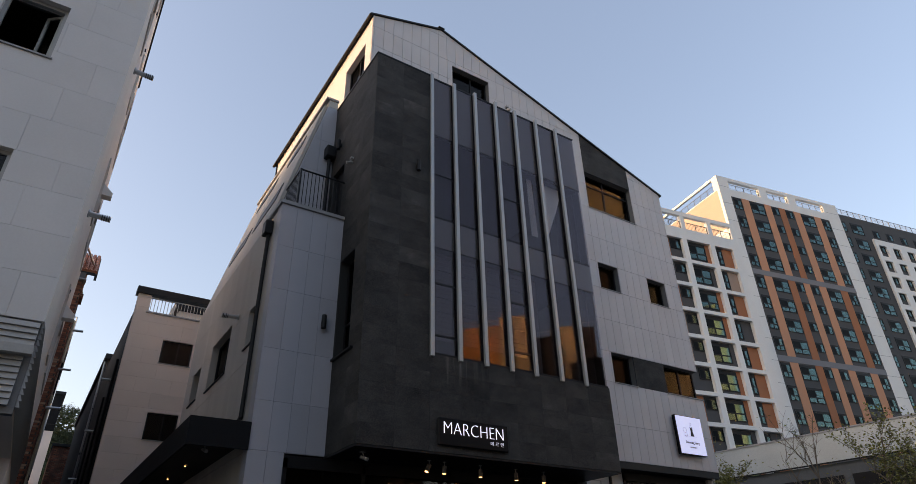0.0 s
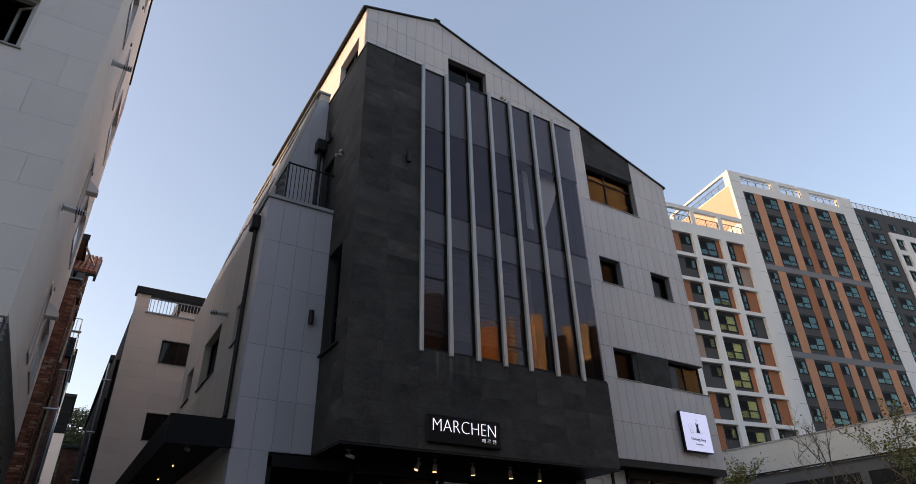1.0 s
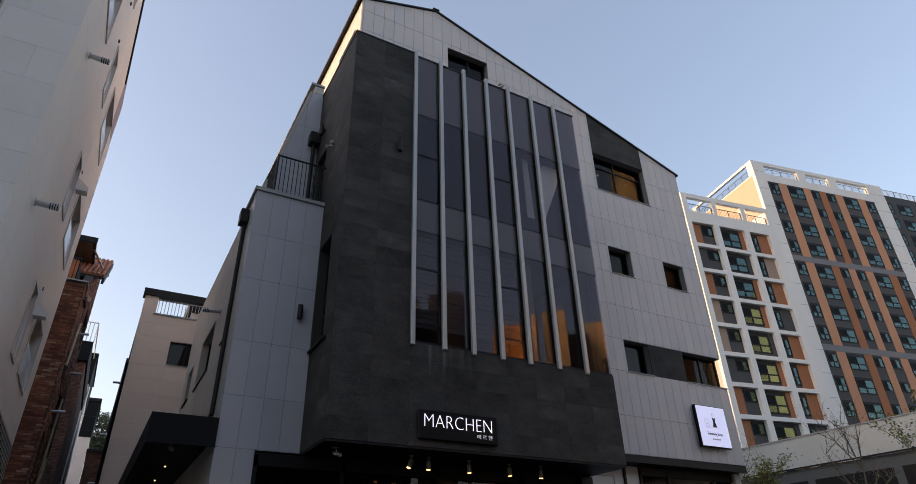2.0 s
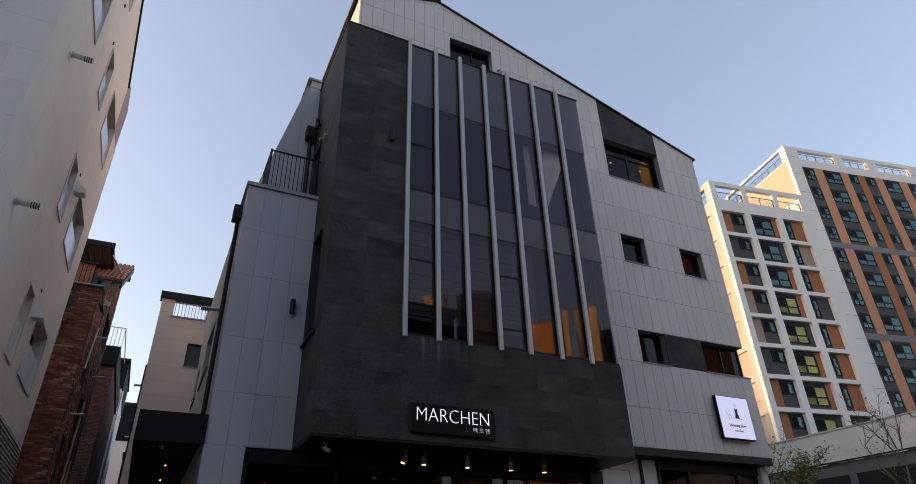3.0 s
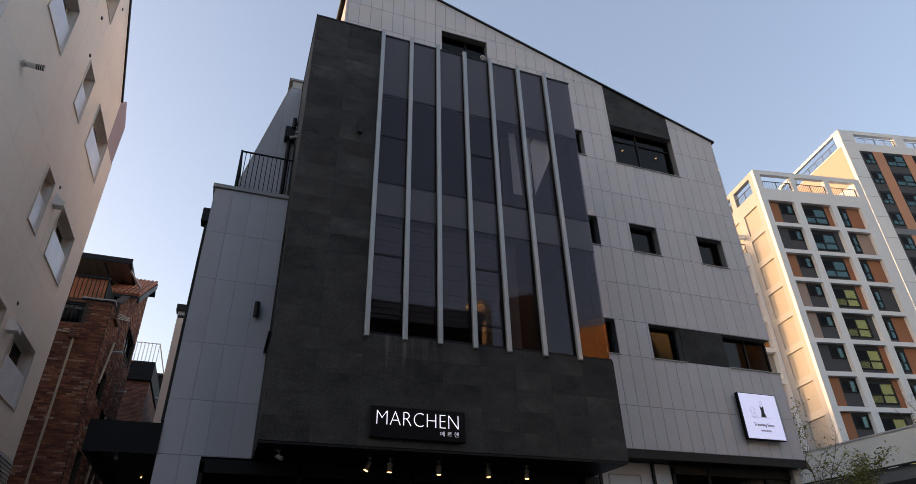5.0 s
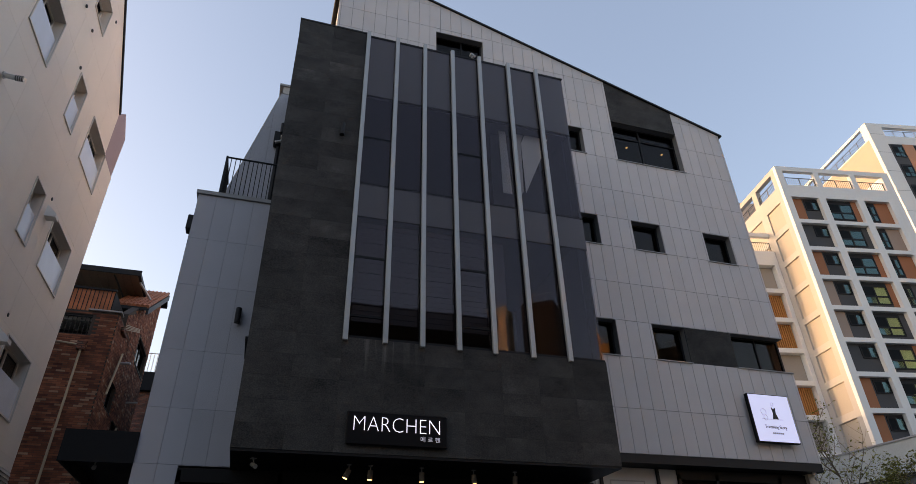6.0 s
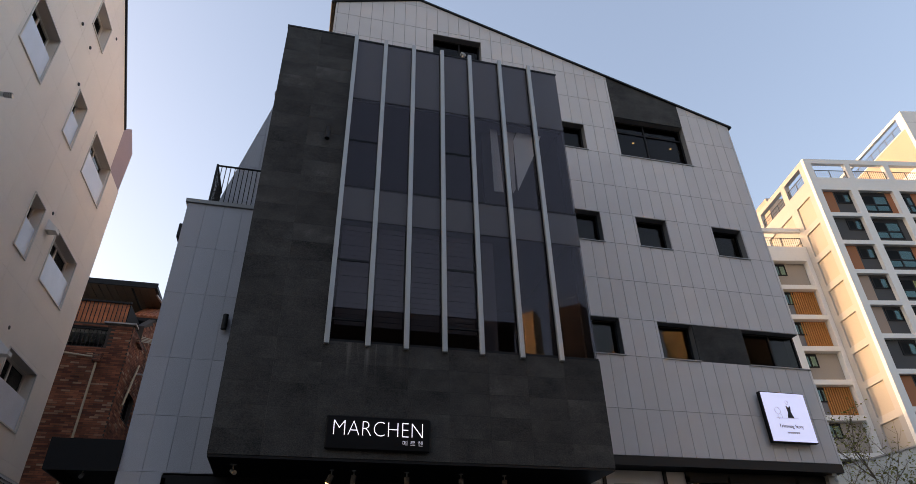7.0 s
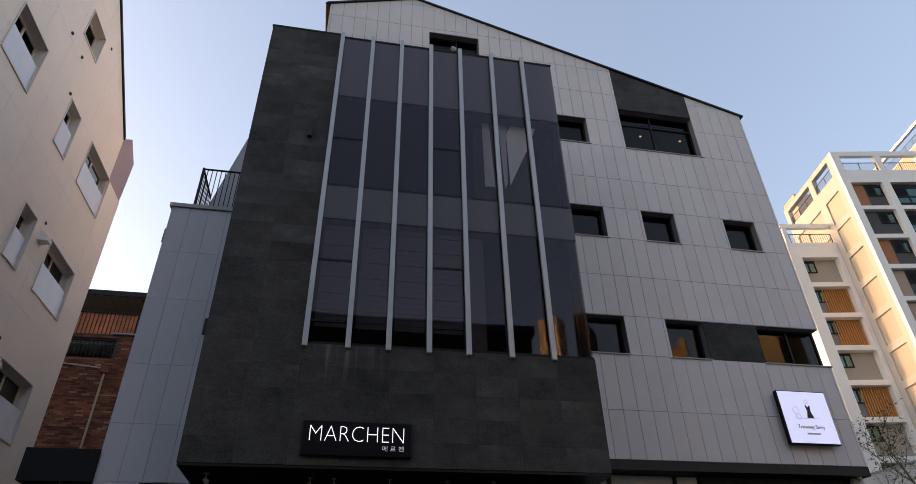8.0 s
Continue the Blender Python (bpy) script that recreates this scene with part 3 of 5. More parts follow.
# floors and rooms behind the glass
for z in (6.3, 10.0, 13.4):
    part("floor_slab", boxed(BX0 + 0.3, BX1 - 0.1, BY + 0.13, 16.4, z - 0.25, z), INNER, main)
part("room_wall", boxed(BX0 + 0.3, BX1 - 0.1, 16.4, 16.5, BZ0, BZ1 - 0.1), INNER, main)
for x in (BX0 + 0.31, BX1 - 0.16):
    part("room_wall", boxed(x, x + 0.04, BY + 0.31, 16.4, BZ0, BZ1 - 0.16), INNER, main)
part("back_low_wall", fixed((lambda b: (prism(b, [(WX0 + 0.31, 0), (X0, 0), (X0, 15.2), (5.16, 15.2), (WX0 + 0.31, 10.4)], 22.0, 22.28), b)[1])(B())), RENDER, main)
part("bay_roof", boxed(BX0 + 0.1, BX1 - 0.05, BY + 0.12, YF, BZ1 - 0.15, BZ1 - 0.02), ROOF, main)
for i in range(4):
    bl = B()
    for k in range(19):
        z = 6.98 + k * 0.128
        box(bl, FX[i] + 0.12, FX[i + 1] - 0.06, BY + 0.22 + 0.006 * (k % 3), BY + 0.235 + 0.006 * (k % 3), z, z + 0.118)
    part("blind", fixed(bl), BLIND, main, "grey pleated blind drawn down")
part("blind", boxed(FX[4] + 0.12, FX[4] + 0.44, BY + 0.22, BY + 0.24, 6.62, 9.36), BLIND, main, "grey blind drawn half aside")

# ---- granite wing, balcony and slanted side ----
WX, WY = 3.65, 13.6
wing = part("wing_wall", wall_slab((WX + 0.02, BX0 + 0.02, 0, 10.45), [(4.43, 9, -1, 4.30)], [], WY + 0.03, WY + 0.3), JOINT, main, "granite tiled wing wall")
pieces("tile", [WX, 4.06, 4.48, 4.90, BX0 - 0.002], [0, 1.1, 2.15, 3.2, 4.31, 5.37, 6.57, 8.06, 9.24, 10.45], [(4.43, 9, -1, 4.30)], [], WY, WY + 0.03, GRANITE, wing)
SW = [(14.6, 15.3, 7.0, 8.06), (17.0, 19.1, 6.9, 8.3), (20.35, 21.4, 7.0, 8.06)]
side = part("wing_side_wall", wall_slab((WY + 0.3, 22.3, 0, 10.4), SW, [], WX + 0.03, WX + 0.3, "x"), RENDER, main, "streaked grey rendered side wall")
pieces("tile", [WY, 13.96], [0, 1.1, 2.15, 3.2, 4.31, 5.37, 6.57, 8.06, 9.24, 10.45], [], [], WX, WX + 0.03, GRANITE, side, "x")
pieces("panel", [13.97, 16.0, 18.1, 20.2, 22.3], [4.31, 5.4, 6.6, 8.1, 9.3, 10.4], SW, [], WX + 0.004, WX + 0.03, RENDER, side, "x", gap=0.008)
for a0, a1, z0, z1 in SW:
    window(main, a0, a1, z0, z1, WX, 1, "x", [(a0 + a1) / 2] if a1 - a0 > 1 else [], [], depth=0.2, sill_mat=CAP)
part("balcony_floor", boxed(WX + 0.3, BX0, WY + 0.3, 14.95, 10.1, 10.35), RENDER, main)
part("coping", boxed(WX - 0.05, BX0 - 0.004, WY - 0.05, WY + 0.32, 10.454, 10.55), STONE_CAP, main, "pale stone coping of the balcony")
part("coping", boxed(WX - 0.05, WX + 0.32, WY + 0.324, 15.0, 10.454, 10.55), STONE_CAP, main)
slope = [(3.78, 10.4), (5.35, 10.4), (5.35, 15.42), (5.02, 15.42)]
bm = B()
prism(bm, slope, 14.98, 15.2)
up = part("upper_side_wall", fixed(bm), JOINT, main, "granite gable end with slanting edge")
pieces("tile", [3.6, 4.06, 4.48, 4.90, BX0], [10.4, 11.6, 12.8, 14.0, 15.42], [], [(-1, 0.249, -3.78 + 0.249 * 10.4)], 14.95, 14.98, GRANITE, up)
bm = B()
prism(bm, [(3.68, 10.4), (3.95, 10.4), (5.27, 15.7), (5.0, 15.7)], 15.2, 22.3)
sl = part("slanted_wall", fixed(bm), RENDER, main, "slanting rendered side wall")
for y0, y1, z0, z1 in ((16.2, 18.6, 12.2, 12.9), (19.4, 21.4, 12.2, 12.9), (16.2, 17.6, 14.5, 15.0), (19.0, 21.0, 14.5, 15.0)):
    bm = B()
    prism(bm, [(3.66 + 0.249 * (z0 - 10.4), z0), (3.76 + 0.249 * (z0 - 10.4), z0), (3.76 + 0.249 * (z1 - 10.4), z1), (3.66 + 0.249 * (z1 - 10.4), z1)], y0, y1)
    part("roof_window", fixed(bm), FRAME, sl, "dark window in the slanting wall")
part("terrace_floor", boxed(5.2, X0, 15.0, 22.3, 15.0, 15.2), RENDER, main)
part("terrace_coping", boxed(4.94, 5.36, 14.9, 22.3, 15.704, 15.78), STONE_CAP, main)
part("terrace_end_wall", boxed(5.05, BX0, 14.94, 15.2, 15.424, 15.70), RENDER, main)
rail = part("balcony_railing", fixed((lambda b: (rod(b, (4.07, 13.78, 11.8), (BX0, 13.78, 11.8), 0.025), rod(b, (4.07, 13.78, 11.8), (4.07, 14.95, 11.8), 0.025), b)[-1])(B())), CAP, main, "black steel balcony railing")
part("bottom_rail", fixed(rod(B(), (4.07, 13.78, 10.66), (BX0, 13.78, 10.66), 0.016)), CAP, rail)
part("bottom_rail", fixed(rod(B(), (4.07, 13.78, 10.66), (4.07, 14.95, 10.66), 0.016)), CAP, rail)
bal = B()
rod(bal, (0, 0, 10.5), (0, 0, 11.8), 0.011, seg=6)
BAL = mesh_of("baluster", bal, CAP)
for p in [(4.07 + 0.107 * k, 13.78) for k in range(12)] + [(4.07, 13.78 + 0.107 * k) for k in range(1, 11)]:
    put("baluster", BAL, rail, (p[0] - 12, p[1] - 18, 0))
part("railing_post", boxed(4.045, 4.095, 13.755, 13.805, 10.5, 11.83), CAP, rail)

# downpipes with hoppers
pipe = part("downpipe", fixed((lambda b: (rod(b, (3.58, 14.28, 5.1), (3.58, 14.28, 9.9), 0.05), rod(b, (3.58, 14.28, 5.1), (3.58, 14.75, 5.0), 0.05), b)[-1])(B())), CAP, main, "black downpipe")
part("hopper", boxed(3.44, 3.64, 14.14, 14.44, 9.8, 10.2, bevel=0.02), CAP, pipe)
pipe2 = part("downpipe", fixed((lambda b: (rod(b, (5.19, 14.82, 10.4), (5.19, 14.82, 13.4), 0.055), b)[-1])(B())), CAP, main, "black downpipe")
part("hopper", boxed(5.04, 5.33, 14.64, 14.94, 13.28, 13.68, bevel=0.02), CAP, pipe2)

# ---- black entrance canopy beside the wing ----
can = thing("entrance_canopy", (3.0, 16, 4.3), label="black metal entrance canopy with small downlights", category="canopy")
part("fascia", boxed(2.40, WX - 0.004, 13.55, 13.596, 4.29, 4.86), BLACKWALL, can)
part("fascia", boxed(2.40, 2.45, 13.596, 23.0, 4.29, 4.86), BLACKWALL, can)
part("deck", boxed(2.45, WX - 0.004, 13.605, 23.0, 4.5, 4.82), SHOP_DARK, can)
for y in (17.1, 19.2, 21.3):
    part("downlight", fixed(rod(B(), (3.13, y, 4.48), (3.13, y, 4.495), 0.015, seg=12)), LIT_WARM, can, "small glowing downlight")
part("back_screen", boxed(2.5, WX - 0.01, 22.9, 23.0, 0, 4.5), BLACKWALL, can)

# ---- shop fronts below ----
shop = thing("storefront", (9, 13.7, 0), label="black framed glass shop front under the slate bay", category="shop front")
sf = part("frame", fixed((lambda b: ([box(b, x - 0.04, x + 0.04, 13.55, 13.65, 0, 4.2) for x in (4.47, 6.3, 8.6, 10.9, 12.6)], box(b, 4.43, 12.64, 13.55, 13.65, 4.0, 4.25), box(b, 4.43, 12.64, 13.55, 13.65, 0, 0.1), b)[-1])(B())), SHOP_DARK, shop)
for a, b in zip((4.51, 6.34, 8.64, 10.94), (6.26, 8.56, 10.86, 12.56)):
    part("pane", boxed(a, b, 13.595, 13.605, 0.1, 4.0), WINDOW_GLASS, shop)
part("pier", boxed(12.64, 13.0, 13.4, 15.5, 0, 4.25), SHOP_DARK, shop, "black pier")
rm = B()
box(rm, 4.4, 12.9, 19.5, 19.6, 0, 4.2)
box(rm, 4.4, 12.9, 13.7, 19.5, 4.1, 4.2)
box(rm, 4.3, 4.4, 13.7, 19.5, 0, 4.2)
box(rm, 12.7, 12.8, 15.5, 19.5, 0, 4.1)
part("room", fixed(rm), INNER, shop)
rs = thing("storefront", (17, 15.6, 0), label="white panelled and glazed shop front under tiled wall", category="shop front")
part("panel", boxed(13.0, 14.35, 15.50, 15.56, 0, 5.1), SHOP_WHITE, rs)
for a, b in ((14.43, 16.05),):
    part("panel", boxed(a, b, 15.50, 15.56, 0, 5.1), SHOP_WHITE, rs, "white panel with moulded border")
for a in (13.2, 14.65):
    bm = B()
    for r in ((a, a + 0.03, 0.4, 4.75), (a + 1.0, a + 1.03, 0.4, 4.75), (a, a + 1.03, 4.75, 4.78), (a, a + 1.03, 0.37, 0.4)):
        box(bm, r[0], r[1], 15.485, 15.5, r[2], r[3])
    part("moulding", fixed(bm), GREY_FRAME, rs)
for x in (14.35, 16.05):
    part("post", boxed(x, x + 0.08, 15.44, 15.6, 0, 5.1), SHOP_DARK, rs)
part("panel", boxed(16.13, 16.7, 15.50, 15.56, 0, 5.1), SHOP_WHITE, rs)
fr = B()
for x in (16.7, 17.9, 20.0, 21.1):
    box(fr, x, x + 0.09, 15.44, 15.58, 0, 5.0)
box(fr, 16.7, 21.19, 15.44, 15.58, 4.85, 5.1)
part("frame", fixed(fr), SHOP_DARK, rs)
for a, b in ((16.79, 17.9), (17.99, 20.0), (20.09, 21.1)):
    part("pane", boxed(a, b, 15.505, 15.515, 0, 4.85), WINDOW_GLASS, rs)
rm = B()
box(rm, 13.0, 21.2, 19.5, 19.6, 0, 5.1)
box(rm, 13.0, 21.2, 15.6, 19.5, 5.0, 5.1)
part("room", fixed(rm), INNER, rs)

# ---- pale neighbour with the framed windows ----
nb = thing("pale_apartment_house", (-8, 15, 0), label="pale stone apartment house with deep square windows", category="building")
NX, NY0, NY1 = -0.37, 10.65, 20.25
side_h = [(12.0, 13.45, 13.4, 14.92), (14.5, 15.58, 16.95, 17.98), (15.28, 16.05, 13.46, 15.0), (17.12, 19.0, 13.5, 15.03), (15.28, 16.03, 9.82, 11.34), (17.1, 18.96, 9.85, 11.37), (17.0, 18.95, 6.3, 7.85), (15.28, 16.0, 6.2, 7.8)]
KEEP_N = [(0.837, 1, 16.81 + 0.837 * 18.98)]
bm = B()
foot = [(NY0 - 0.5, NY0 + 4.0, -1, 3.95)]
for r in rect_minus((NY0 + 0.3, 18.98, 0, 26), side_h + foot):
    p = clip(corners(r), KEEP_N)
    if p:
        prism(bm, p, NX - 0.35, NX - 0.03, "x")
box(bm, NX - 0.35, NX - 0.03, 18.98, NY1, 0, 15.05)
nw = part("side_wall", fixed(bm), CREAM, nb, "cream stone side wall")
pieces("panel", spaced(NY0, NY1, 1.18), [5.3, 5.6, 6.8, 8.0, 9.2, 10.4, 11.6, 12.8, 14.0, 15.05, 16.2, 17.4, 18.6, 19.8, 21, 22.2, 23.5], side_h + foot + [(18.98, 30, 15.05, 30)], KEEP_N, NX - 0.03, NX, CREAM, nw, "x", gap=0.004)
for a0, a1, z0, z1 in side_h:
    wide = a1 - a0 > 1.2
    window(nb, a0, a1, z0, z1, NX, -1, "x", [(a0 + a1) / 2] if wide else [], [], depth=0.24, frame=CASING, guard=0.85 if z1 - z0 > 1.2 else 0, fw=0.07, sill=False, trim=CASING)
bm = B()
prism(bm, [(18.98, 15.05), (NY1, 15.05), (20.4, 16.9), (19.65, 17.45), (18.98, 16.81)], NX - 0.3, NX - 0.02, "x")
part("gable_end", fixed(bm), PINK, nb, "mauve cladding under the sloping roof")
bm = B()
prism(bm, [(NY0 - 0.1, 16.83 + 0.837 * (18.98 - NY0 + 0.1)), (18.98, 16.83), (18.98, 16.95), (NY0 - 0.1, 16.95 + 0.837 * (18.98 - NY0 + 0.1))], -14, NX + 0.05, "x")
part("roof", fixed(bm), ROOF, nb)
nfront_h = [(-2.55, -1.58, 10.1, 11.42), (-2.55, -1.55, 6.75, 8.05), (-2.55, -1.55, 13.5, 14.9)]
nf = part("front_wall", wall_slab((-14, NX - 0.03, 5.25, 23.6), nfront_h, [], NY0 + 0.03, NY0 + 0.3), PALE, nb, "pale grey stone front wall")
prow = [5.25, 5.98, 6.7, 7.45, 8.05, 8.8, 9.55, 10.3, 11.05, 11.8, 12.6, 13.4, 14.2, 15, 16, 17]
for k, (z0, z1) in enumerate(zip(prow, prow[1:])):
    cuts = [NX - 1.45 * j - (0.5, 1.15, 0.85)[k % 3] for j in range(9, -1, -1)]
    pieces("panel", [-14, *[c for c in cuts if c > -13.8], NX], [z0, z1], nfront_h, [], NY0, NY0 + 0.03, PALE, nf, gap=0.004)
nr = wall_slab((-3.2, -0.8, 6.0, 15.6), nfront_h, [], NY0 + 0.31, NY0 + 0.35)
for z in (6.0, 9.3, 12.7, 15.6):
    box(nr, -3.2, -0.8, NY0 + 0.35, NY0 + 2.8, z, z + 0.12)
for x in (-3.2, -0.9):
    box(nr, x, x + 0.1, NY0 + 0.35, NY0 + 2.8, 6.12, 15.6)
box(nr, -3.2, -0.8, NY0 + 2.8, NY0 + 2.9, 6.0, 15.72)
part("room", fixed(nr), SPANDREL, nb, "dim grey room behind the windows")
for a0, a1, z0, z1 in nfront_h:
    opened = z0 == 10.1
    window(nb, a0, a1, z0, z1, NY0, 1, "y", [] if opened else [(a0 + a1) / 2], [], depth=0.12, frame=GREY_FRAME, fw=0.07, sash=opened)
for z0, count, deep in ((4.86, 4, 0.0), (4.0, 8, 0.08)):
    for k in range(count):
        z, bm = z0 + 0.0925 * k, B()
        prism(bm, [(NY0 + deep - 0.02, z), (NY0 + deep + 0.06, z), (NY0 + deep + 0.06, z + 0.088), (NY0 + deep + 0.015, z + 0.088)], -14, NX - 0.04 - deep, "x")
        part("siding_board", fixed(bm), LOUVRE, nb, "grey horizontal siding board")
for k in range(14):
    z, bm = 4.0 + 0.0925 * k, B()
    prism(bm, [(NX - 0.025, z), (NX + 0.03, z), (NX, z + 0.088), (NX - 0.025, z + 0.088)], NY0 + 0.16, NY1)
    part("siding_board", fixed(bm), LOUVRE, nb, "grey horizontal siding board")
part("ground_soffit", boxed(-14, NX - 0.36, NY0 + 0.3, NY0 + 4.0, 3.9, 3.99), SHOP_DARK, nb)
part("recessed_wall", boxed(-14, NX - 0.36, NY0 + 4.0, NY0 + 4.2, 0, 3.9), BLACKWALL, nb, "dark recessed ground floor wall")
part("siding_rail", boxed(-14, NX - 0.02, NY0 - 0.06, NY0 + 0.1, 4.72, 4.85), LOUVRE, nb)
part("base_wall", boxed(-14, NX - 0.03, NY0 + 0.145, NY0 + 0.3, 3.9, 5.24), JOINT, nb)
part("back_wall", boxed(-14, NX - 0.36, NY1 - 0.3, NY1, 0, 15.0), CREAM, nb)
part("end_wall", boxed(-14.3, -14, NY0, NY1, 0, 22), CREAM, nb)

nb.matrix_basis = Matrix.Translation((NX, 15, 0)) @ Matrix.Rotation(radians(-0.66), 4, "Z") @ Matrix.Translation((-NX, -15, 0)) @ nb.matrix_basis

# unseen row added along the side street to keep the low sun off the fronts
row = thing("unseen_sun_block_row", (-30, 12, 0), label="unseen grey row added to block the low sun", category="building")
part("wall", boxed(-52, -15.5, 10.8, 75, 0, 19), PALE, row)
part("roof", boxed(-52.2, -15.3, 10.6, 75.2, 19.004, 19.2), ROOF, row)

# ---- brick house ----
bh = thing("brick_house", (-4, 29, 0), label="red-brown brick house with a copper railed roof balcony", category="building")
bf = [(-5.2, -1.15, 11.62, 12.45)]
front_bh = part("front_wall", wall_slab((-9, -0.22, 0, 12.63), bf, [], 26.2, 26.5), MORTAR, bh, "red-brown brick front wall")
part("balcony_back", boxed(-9, -0.6, 27.6, 27.7, 11.0, 12.6), BLACKWALL, bh)
bs = [(27.7, 28.9, 9.3, 10.4), (27.4, 28.3, 5.6, 7.2), (31.0, 33.6, 12.4, 13.6), (29.8, 31.6, 8.0, 9.3)]
side_bh = part("side_wall", wall_slab((26.5, 34.0, 0, 12.62), bs, [], -0.52, -0.22, "x"), MORTAR, bh, "brick side wall")
upper_bh = part("upper_side_wall", wall_slab((27.6, 34.0, 12.624, 18), bs, [(-0.65, 1, 14.35 - 0.65 * 29.3)], -0.52, -0.222, "x"), MORTAR, bh, "brick gable wall")
part("upper_wall", boxed(-9, -0.53, 32.4, 32.7, 12.3, 15.79), BLACKWALL, bh)
part("balcony_floor", boxed(-9, -0.53, 26.5, 32.4, 12.3, 12.5), CONCRETE, bh)
for a0, a1, z0, z1 in bs:
    window(bh, a0, a1, z0, z1, -0.22, -1, "x", [(a0 + a1) / 2], [], depth=0.12, sill_mat=CAP)
part("core", boxed(-8.9, -0.6, 27.72, 33.4, 0, 12.2), INNER, bh)
part("coping", boxed(-1.35, -0.14, 26.1, 26.6, 12.634, 12.69), STONE_CAP, bh, "thin pale coping")
part("ledge", boxed(-0.3, -0.08, 26.9, 27.7, 12.2, 12.36), BRICK_S, bh, "stepped brick ledge")
part("copper_screen", boxed(-8.6, -0.66, 26.34, 26.38, 12.66, 13.62), COPPER, bh, "copper screen with its glow painted as lighter patches")
part("copper_screen", boxed(-0.66, -0.62, 26.38, 29.0, 12.66, 13.62), BLACKWALL, bh)
part("handrail", boxed(-8.7, -0.58, 26.27, 26.33, 13.62, 13.70), CAP, bh)
part("handrail", boxed(-5.2, -1.15, 26.22, 26.27, 12.37, 12.43), CAP, bh)
bl = B()
box(bl, -0.012, 0.012, -0.012, 0.012, 12.66, 13.62)
BL2 = mesh_of("baluster", bl, CAP)
for k in range(52):
    put("baluster", BL2, bh, (-8.66 + 0.155 * k + 4, 26.30 - 29, 0))
bl = B()
box(bl, -0.012, 0.012, -0.012, 0.012, 11.62, 12.37)
BL3 = mesh_of("baluster", bl, CAP)
for k in range(26):
    put("baluster", BL3, bh, (-5.1 + 0.155 * k + 4, 26.25 - 29, 0))
part("roof", boxed(-9, -0.5, 29.0, 34.0, 15.84, 16.0), ROOF, bh, "thin dark metal roof over the balcony")
part("fascia", boxed(-9, -0.46, 28.94, 28.996, 15.78, 16.04), CAP, bh)
for k in range(24):
    part("soffit_board", boxed(-9 + 0.35 * k, -8.67 + 0.35 * k, 29.0, 32.4, 15.8, 15.836), SOFFIT_WOOD, bh)
part("roof_strut", fixed(rod(B(), (-1.6, 29.2, 15.79), (-1.1, 31.4, 15.0), 0.045)), CAP, bh, "slanting steel strut")
part("valley_gutter", fixed(rod(B(), (-0.5, 29.3, 15.6), (-0.05, 30.2, 15.2), 0.05)), STEEL, bh)
bm = B()
prism(bm, [(29.2, 14.2), (33.45, 16.95), (34.1, 16.55), (34.1, 16.7), (33.45, 17.1), (29.2, 14.35)], -1.3, 0.1, "x")
part("tiled_roof", fixed(bm), CAP, bh, "dark roof deck")
tl = B()
rod(tl, (0, 0, 0), (0, 0.48, 0.31), 0.1, 0.085, seg=7)
TLM = mesh_of("clay_tile", fixed(tl), ROOF_TILE)
for i in range(8):
    for j in range(10):
        put("clay_tile", TLM, bh, (-1.25 + 0.19 * i + 4, 29.2 + j * 0.43 - 29, 14.38 + 0.43 * j * 0.647), "")
part("verge", fixed((lambda b: (prism(b, [(29.1, 13.95), (33.45, 16.75), (33.45, 17.05), (29.1, 14.25)], 0.1, 0.2, "x"), b)[1])(B())), CAP, bh, "dark verge board")
pp = B()
rod(pp, (-1.26, 26.1, 0), (-1.2, 26.1, 11.0), 0.045)
part("drainpipe", fixed(pp), PIPE, bh, "cream drainpipe on the brick")
part("drainpipe", fixed(rod(B(), (-1.2, 26.1, 11.15), (-4.5, 26.1, 11.45), 0.035)), PIPE, bh, "cream drainpipe on the brick")
part("hopper", boxed(-1.36, -1.06, 25.98, 26.196, 10.95, 11.3, bevel=0.02), BRICK_F, bh)
for y, z0, z1 in ((27.1, 9.6, 11.6), (29.6, 3.0, 9.2), (30.6, 4.0, 7.0)):
    part("drainpipe", fixed(rod(B(), (-0.12, y, z0), (-0.12, y + 0.9, z1), 0.045)), PIPE, bh, "cream drainpipe on the side")
for y, z in ((28.0, 11.2), (27.2, 7.9), (31.5, 10.6)):
    part("flue", fixed(rod(B(), (-0.2, y, z), (0.28, y, z + 0.02), 0.05)), STEEL, bh, "steel flue pipe")
for k in range(4):
    part("cable", fixed(rod(B(), (-0.15, 27.4, 12.45 + 0.07 * k), (-0.15, 30.2, 13.5 + 0.05 * k), 0.018, seg=5)), PIPE, bh)
b2 = thing("brick_house", (-4, 47, 0), label="brick house with a white roof railing farther back", category="building")
part("wall", boxed(-9, -0.3, 42.9, 55, 0, 14.7), BRICK_F, b2)
part("side_wall", boxed(-0.296, -0.2, 42.9, 55, 0, 14.7), BRICK_S, b2)
part("parapet", boxed(-9, -0.1, 42.6, 55, 14.704, 15.9), BLACKWALL, b2)
rl = B()
for k in range(16):
    rod(rl, (-3.4 + 0.22 * k, 42.8, 15.9), (-3.4 + 0.22 * k, 42.8, 17.2), 0.025, seg=5)
